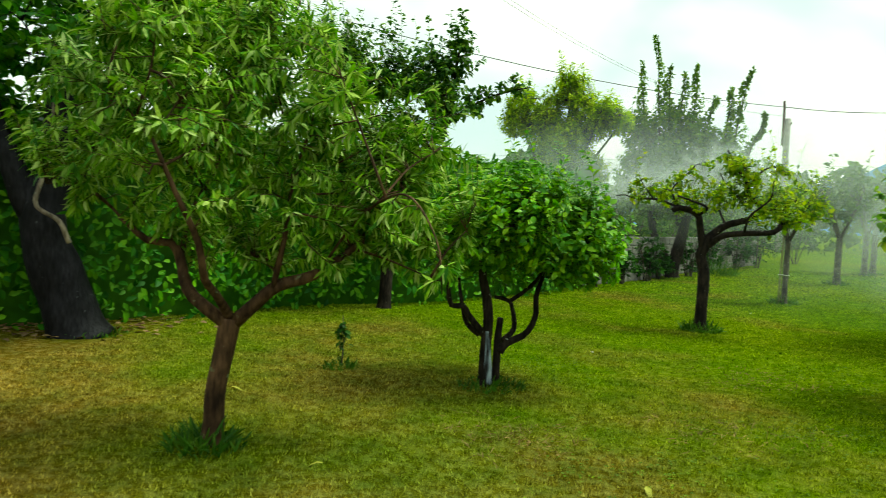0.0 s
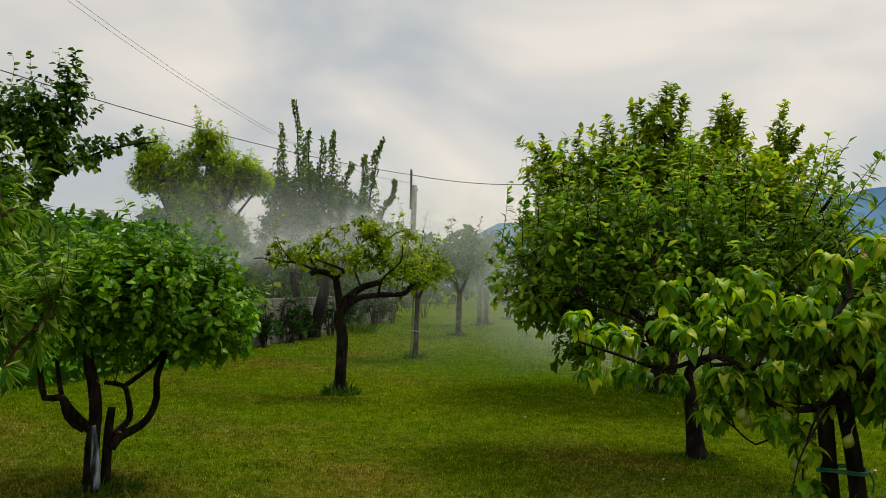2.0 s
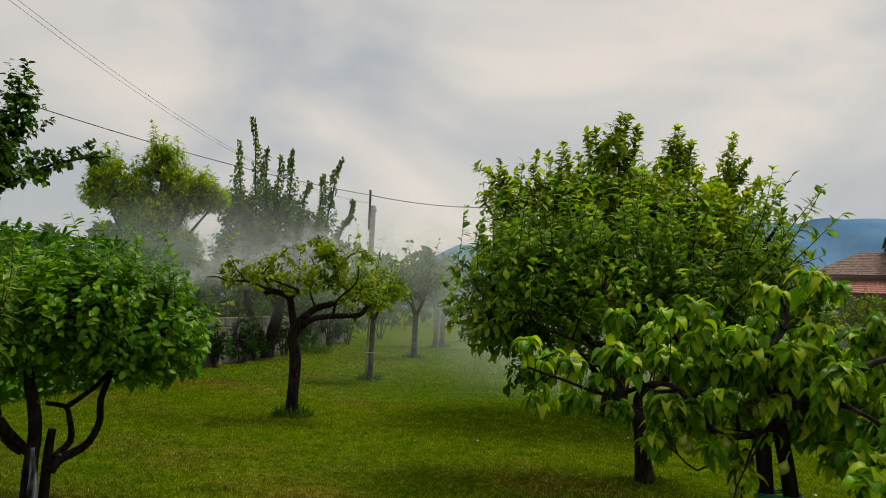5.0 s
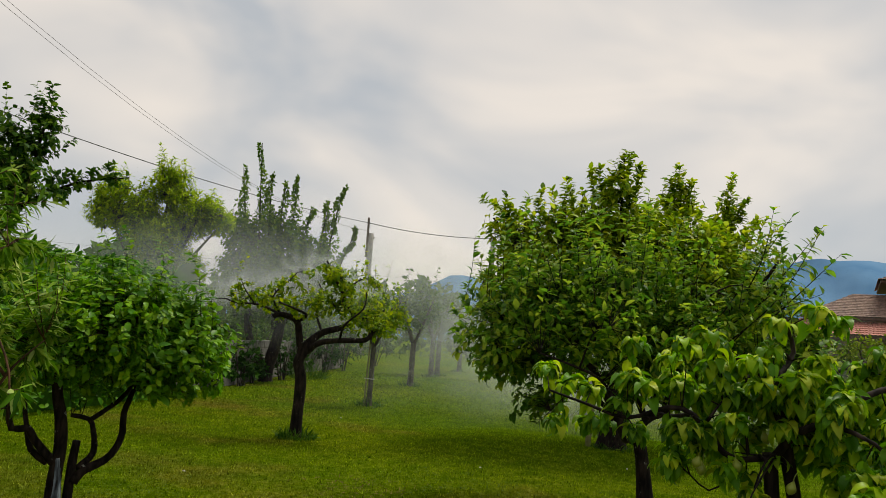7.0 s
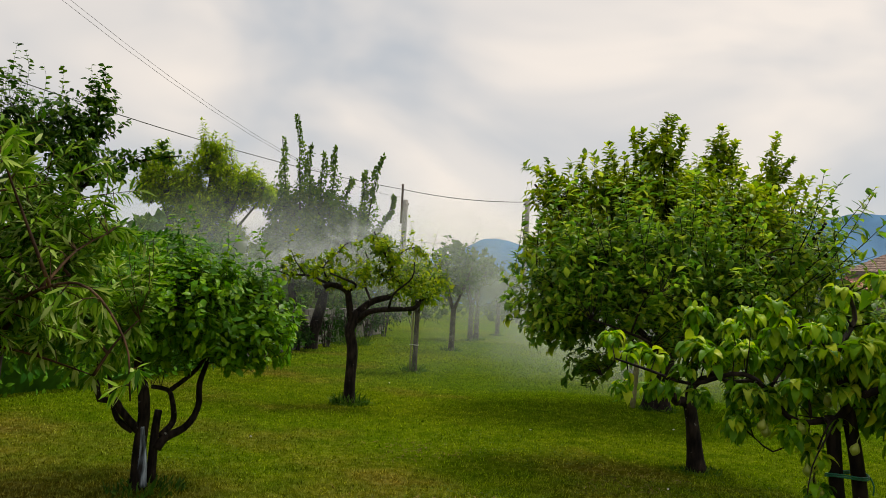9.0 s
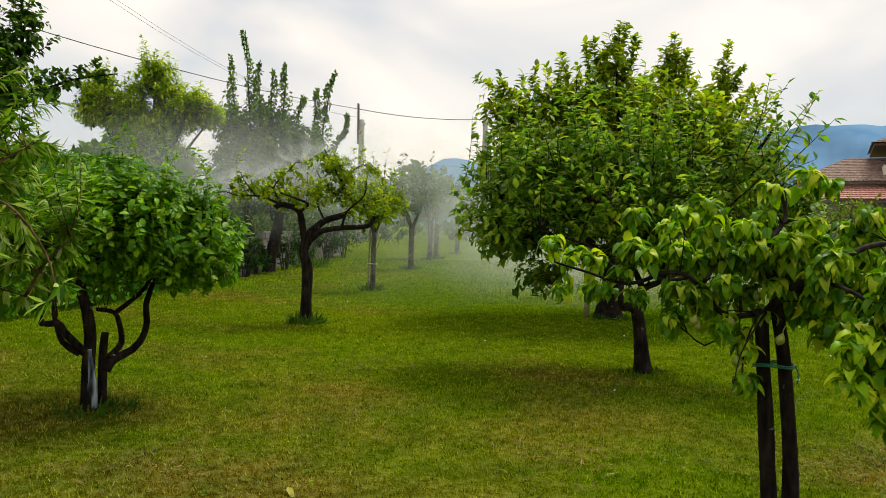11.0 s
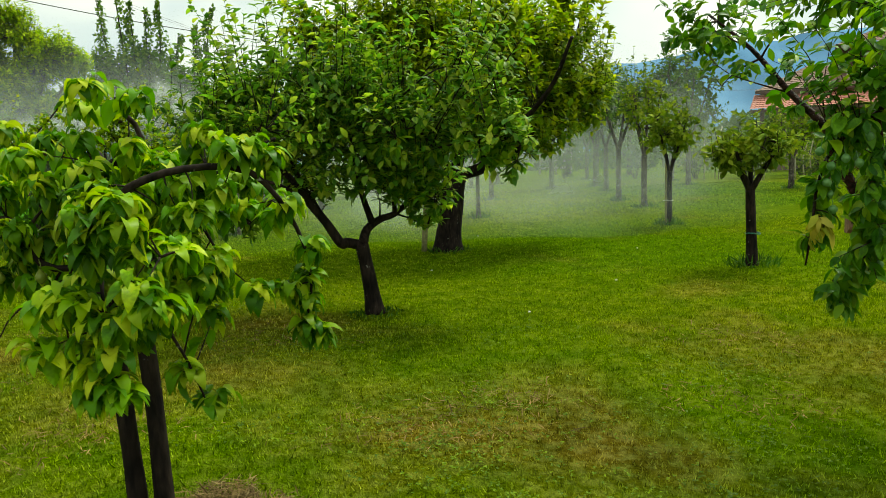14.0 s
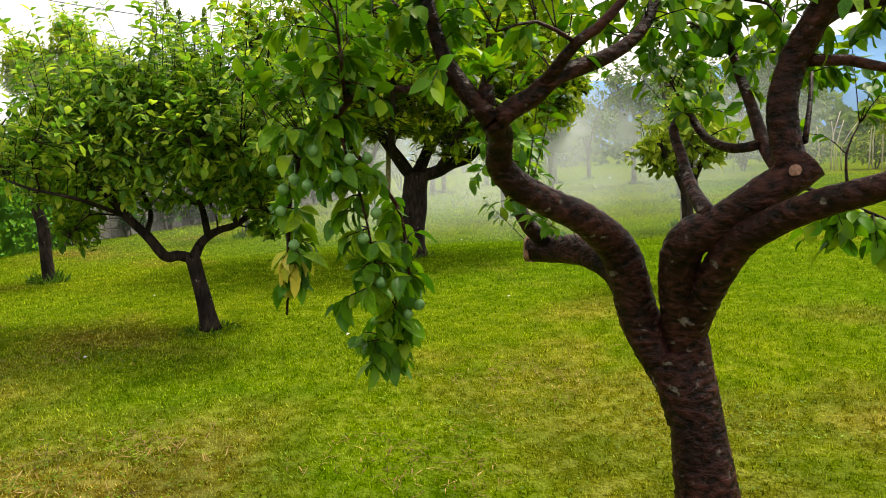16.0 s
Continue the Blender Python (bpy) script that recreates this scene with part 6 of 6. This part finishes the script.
for x in (6.6, 9.6):
    win = part("window", box_mesh("window", x, x + 0.95, 4.32, 4.385, 5.2, 6.5, EAVES, 0.01), house, "dark shuttered window")
    part("pane", box_mesh("pane", x + 0.12, x + 0.83, 4.29, 4.315, 5.32, 6.38, DARK_GLASS), win)
for x in (1.6, 5.4, 10.2):
    win = part("window", box_mesh("window", x, x + 1.1, 1.82, 1.885, 1.0, 2.5, EAVES, 0.01), house, "dark window in shade")
    part("pane", box_mesh("pane", x + 0.12, x + 0.98, 1.79, 1.815, 1.12, 2.38, DARK_GLASS), win)
part("roof_post", box_mesh("roof_post", 4.5, 4.62, 2.9, 3.02, 5.42, 6.55, EAVES), house, "dark slim post")
part("eaves_board", box_mesh("eaves_board", 3.9, 13.4, 2.75, 9.9, 6.52, 6.66, EAVES, 0.02), house, "dark timber eaves")
part("upper_roof", roof_panel((3.8, 2.65, 6.68), (13.5, 2.65, 6.68), (11.0, 6.2, 7.95), (6.3, 6.2, 7.95), TILE_ROOF), house, "weathered clay tile roof")
part("upper_roof", roof_panel((3.8, 10.0, 6.68), (3.8, 2.65, 6.68), (6.3, 6.2, 7.95), (6.3, 6.4, 7.95), TILE_ROOF), house, "weathered clay tile roof")
v, t, _ = tube([(6.5, 6.2, 7.8), (6.5, 6.2, 8.4), (6.5, 6.2, 9.0)], 0.03, 0.02, 6, 0.5)
part("aerial", flat_mesh("aerial", v, t, CABLE), house, "thin dark roof aerial")

# ---- kitchen garden before the house ----
GARDEN = "overgrown yellow-green kitchen garden plants"
for x, y, r, h, k in ((20.5, 30.0, 1.2, 1.9, 130), (22.0, 28.0, 1.2, 1.7, 130), (23.5, 26.5, 1.2, 1.8, 130), (22.5, 24.0, 1.1, 1.5, 110), (22.8, 21.5, 1.2, 1.6, 120), (21.8, 19.0, 1.1, 1.5, 110), (21.0, 16.5, 1.1, 1.4, 110), (24.5, 23.0, 1.3, 2.2, 130), (19.0, 33.0, 1.4, 2.4, 140), (17.0, 37.5, 1.6, 2.8, 150), (25.5, 29.5, 1.6, 2.6, 150), (20.3, 14.0, 1.0, 1.5, 100)):
    shrub(x, y, r, h, k, M_GARDEN if h < 2 else M_FAR, GARDEN, (0.17, 0.09), "garden_plant")
for k in range(26):
    x, y = 20.2 + k * 0.16 + rng.normal() * 0.25, 29.2 - k * 0.42 + rng.normal() * 0.4
    h = 1.7 + rng.random() * 0.6
    v, t, _ = tube([(0, 0, -0.05), (rng.normal() * 0.06, 0, h / 2), (rng.normal() * 0.2, rng.normal() * 0.1, h)], 0.025, 0.018, 5, 0.6)
    ob = tagged(new("garden_cane", flat_mesh("garden_cane", v, t, CANE)), "dry cane supporting garden plants", "cane", "garden canes")
    ob.location = (x, y, 0)
bench = new("fence")
tagged(bench, "low pale slatted fence at the far end of the lawn", "fence")
for k in range(3):
    part("rail", box_mesh("rail", -1.1, 1.1, -0.03, 0.03, 0.35 + k * 0.45, 0.5 + k * 0.45, CONCRETE, 0.01), bench)
for k in range(3):
    part("post", box_mesh("post", -1.1 + k * 1.04, -0.98 + k * 1.04, 0.035, 0.15, -0.1, 1.5, CONCRETE, 0.01), bench)
bench.matrix_basis = pose(19.6, 46.0, 0, 0, 0, -15)


# ---- woods and mountains ----
def far_woods():
    count = 16000
    b = np.radians(-62 + 150 * rng.random(count))
    deg = np.degrees(b)
    dist = 56 + 7 * np.sin(b * 5) + rng.random(count) * 3
    top = 4.6 + 1.3 * np.sin(deg * 0.31) + 0.9 * np.sin(deg * 0.83 + 1) + 0.5 * np.sin(deg * 2.1)
    top = np.where(deg > 22, 3.6 + 0.6 * np.sin(deg * 0.9) + 0.5 * np.sin(deg * 1.9), top)
    z = top * rng.random(count) ** 0.7
    pos = np.stack([np.sin(b) * dist + 2, np.cos(b) * dist, z], 1)
    nrm = np.stack([-np.sin(b), -np.cos(b), np.full(count, 0.5)], 1) + unit_random(count) * 0.6
    leaf_cloud("far_woods", pos, nrm, (0.75, 0.5), M_FAR, "distant hazy green belt of trees", "woods", far=True)


far_woods()


def mountains():
    deg = np.linspace(-100, 160, 261)
    el = np.interp(deg, (-100, -60, -20, 0, 8, 9.9, 11.2, 12.6, 14.4, 18, 23, 33, 36, 40, 46, 60, 90, 160), (2.5, 3.0, 2.6, 2.8, 3.6, 4.5, 5.2, 5.35, 4.8, 5.2, 6.2, 7.55, 7.5, 7.65, 7.9, 8.3, 6.0, 3.0))
    el = el + 0.07 * np.sin(deg * 1.9) + 0.05 * np.sin(deg * 4.3 + 1)
    v, t = [], []
    rows = 9
    for d, e in zip(deg, el):
        for j in range(rows):
            s = j / (rows - 1)
            dist = 2200 + 700 * s + 60 * math.sin(d * 0.9 + j)
            h = math.tan(math.radians(e)) * 2900 * s ** 0.8 - (6 if j == 0 else 0)
            v.append((math.sin(math.radians(d)) * dist, math.cos(math.radians(d)) * dist, h))
    for i in range(len(deg) - 1):
        for j in range(rows - 1):
            a = i * rows + j
            t += [(a, a + rows, a + rows + 1), (a, a + rows + 1, a + 1)]
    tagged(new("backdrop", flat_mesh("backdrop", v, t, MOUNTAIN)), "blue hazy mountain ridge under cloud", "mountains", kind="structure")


mountains()


# ---- spray of an irrigation jet ----
def droplets(blobs, size, label):
    pieces = []
    for x, y, z, rx, ry, rz, n in blobs:
        d = rng.normal(size=(n, 3)) * 0.5
        p = np.array((x, y, z)) + d * (rx, ry, rz)
        wave = np.sin(p[:, 0] * 1.3 + p[:, 1] * 0.7) * np.sin(p[:, 2] * 2.6 + p[:, 0] * 0.6 + 1) * 0.5
        keep = wave + rng.random(n) > 0.25
        pieces.append(p[keep & (p[:, 2] > 0.03)])
    p = np.vstack(pieces)
    n = len(p)
    s = size * (0.5 + rng.random(n))[:, None]
    c = np.stack([p + unit_random(n) * s for _ in range(3)], 1)
    t = np.arange(n * 3).reshape(-1, 3)
    ob = new("water_spray", flat_mesh("water_spray", c.reshape(-1, 3), t.reshape(-1, 3), SPRAY, smooth=False))
    return tagged(ob, label, "spray", kind="stuff")


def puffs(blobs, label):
    """Soft round see-through discs standing in for mist, turned every way, so many that a look through the middle meets
    the given number.
    """
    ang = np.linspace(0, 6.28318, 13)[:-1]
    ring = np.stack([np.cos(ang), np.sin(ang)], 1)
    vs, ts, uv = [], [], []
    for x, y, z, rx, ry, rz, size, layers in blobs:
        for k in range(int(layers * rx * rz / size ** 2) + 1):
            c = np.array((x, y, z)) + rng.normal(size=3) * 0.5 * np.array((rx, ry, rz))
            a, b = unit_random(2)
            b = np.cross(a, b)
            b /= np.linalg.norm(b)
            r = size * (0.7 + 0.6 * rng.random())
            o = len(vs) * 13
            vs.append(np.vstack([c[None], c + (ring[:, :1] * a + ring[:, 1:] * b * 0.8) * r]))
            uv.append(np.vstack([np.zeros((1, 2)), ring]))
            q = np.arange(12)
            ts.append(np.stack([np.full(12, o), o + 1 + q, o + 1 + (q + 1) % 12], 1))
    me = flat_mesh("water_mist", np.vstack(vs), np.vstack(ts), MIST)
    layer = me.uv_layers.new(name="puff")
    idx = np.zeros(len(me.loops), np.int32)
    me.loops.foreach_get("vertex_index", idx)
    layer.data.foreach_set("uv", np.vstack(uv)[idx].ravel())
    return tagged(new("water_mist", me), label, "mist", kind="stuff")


def veil(y, x0, x1, z0, z1, mat, label, slope=0.0):
    """A gently folded see-through sheet standing in for a bank of drifting mist."""
    nx, nz = 48, 10
    u, v = np.meshgrid(np.linspace(0, 1, nx), np.linspace(0, 1, nz), indexing="ij")
    x = x0 + (x1 - x0) * u
    p = np.stack([x, y + slope * (x - x0) + 0.35 * np.sin(x * 0.9 + y) + 0.15 * np.sin(x * 2.3) + 0.25 * np.sin(v * 2.5 + x * 0.5), z0 + (z1 - z0) * v], -1).reshape(-1, 3)
    i, j = np.meshgrid(np.arange(nx - 1), np.arange(nz - 1), indexing="ij")
    a = (i * nz + j).ravel()
    t = np.vstack([np.stack([a, a + nz, a + nz + 1], 1), np.stack([a, a + nz + 1, a + 1], 1)])
    me = flat_mesh("mist_bank", p, t, mat)
    layer = me.uv_layers.new(name="bank")
    idx = np.zeros(len(me.loops), np.int32)
    me.loops.foreach_get("vertex_index", idx)
    layer.data.foreach_set("uv", np.stack([u, v], -1).reshape(-1, 2)[idx].ravel())
    return tagged(new("mist_bank", me), label, "mist", "banks of mist", "stuff")


DRIFT, LOW_DRIFT = "drifting white mist of an irrigation jet among the trees", "thin water haze hanging over the far lawn"
veil(11.3, -4.6, 2.0, 1.5, 3.0, VEIL, DRIFT)
veil(13.1, -4.4, 4.0, 1.45, 3.5, VEIL, DRIFT)
veil(15.8, -4.6, 6.5, 0.8, 4.6, VEIL, DRIFT)
veil(10.4, -1.0, 12.5, -0.1, 1.3, VEIL_FAINT, LOW_DRIFT, 0.04)
veil(12.7, 0.6, 13.0, -0.05, 1.6, VEIL, LOW_DRIFT, 0.1)
veil(16.6, 2.0, 15.5, -0.1, 2.4, VEIL_THICK, LOW_DRIFT, 0.05)
veil(20.5, -1.5, 20.0, -0.1, 4.8, VEIL_THICK, LOW_DRIFT)
veil(25.5, -1.0, 19.0, -0.2, 5.5, VEIL, LOW_DRIFT)
jet = [(-1.9 + 2.7 * u, 7.5 + 6.5 * u, 1.2 + 1.5 * u - 0.25 * u * u, 0.12 + 0.5 * u, 0.25 + 0.5 * u, 0.05 + 0.35 * u, 4500) for u in np.linspace(0, 1, 16)]
droplets(jet, 0.009, "white jet of water thrown by an irrigation sprinkler")
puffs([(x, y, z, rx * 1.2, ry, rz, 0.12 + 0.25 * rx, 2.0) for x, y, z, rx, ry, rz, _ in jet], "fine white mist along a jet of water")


# ---- small things on the lawn ----
petal_bm = bmesh.new()
for k in range(9):
    m = Matrix.Rotation(k * 0.698, 4, "Z") @ Matrix.Translation((0.008, 0, 0)) @ Matrix.Diagonal((0.0075, 0.0034, 0.002, 1))
    bmesh.ops.create_icosphere(petal_bm, subdivisions=1, radius=1.0, matrix=m)
bmesh.ops.create_icosphere(petal_bm, subdivisions=1, radius=0.008, matrix=Matrix.Translation((0, 0, 0.002)))
petal_me = bm_mesh("daisy", petal_bm, PETAL, True)
for x, y in ((2.76, 4.98), (4.32, 8.13), (2.3, 7.4), (5.9, 6.4), (4.6, 5.2), (1.0, 11.2), (7.2, 8.6), (-0.6, 6.5), (5.6, 11.0), (5.4, 2.3)):
    ob = tagged(new("daisy", petal_me), "small white daisy in the mown grass", "flower", "daisies")
    ob.matrix_basis = pose(x, y, ground_height(x, y) + 0.03, rng.normal() * 12, rng.normal() * 12, rng.random() * 360)
fallen_me = flat_mesh("fallen_leaf", *leaf_shapes([(0, 0, 0)], [(0, 1, 0)], [(0, 0, 1)], 0.10, 0.035, 0.8), M_YELLOW)
for x, y in ((-4.24, 4.45), (-2.6, 3.6), (-1.3, 2.6), (-3.1, 5.2), (0.2, 3.1), (-3.6, 6.1)):
    ob = tagged(new("fallen_leaf", fallen_me), "yellow fallen leaf lying on the grass", "leaf", "fallen leaves")
    ob.matrix_basis = pose(x, y, ground_height(x, y) + 0.025, 0, 0, rng.random() * 360)

# ---- the wall's blocks ----
block_bm = box_bm(bmesh.new(), -0.19, 0.19, -0.1, 0.1, 0.0, 0.185, 0.012)
block_me = bm_mesh("block", block_bm, BLOCK)
arc = np.r_[0, np.cumsum(np.linalg.norm(np.diff(wall_pts, axis=0), axis=1))]
for row in range(5):
    s = 0.2 + (row % 2) * 0.2
    while s < min(arc[-1], 15.0) - 0.2:
        i = int(np.searchsorted(arc, s))
        ob = part("block", block_me, garden_wall)
        ob.matrix_basis = pose(wall_pts[i][0], wall_pts[i][1], row * 0.2 + 0.005, 0, rng.normal() * 0.6, math.degrees(math.atan2(wall_way[i][1], wall_way[i][0])) + rng.normal() * 0.5)
        s += 0.4
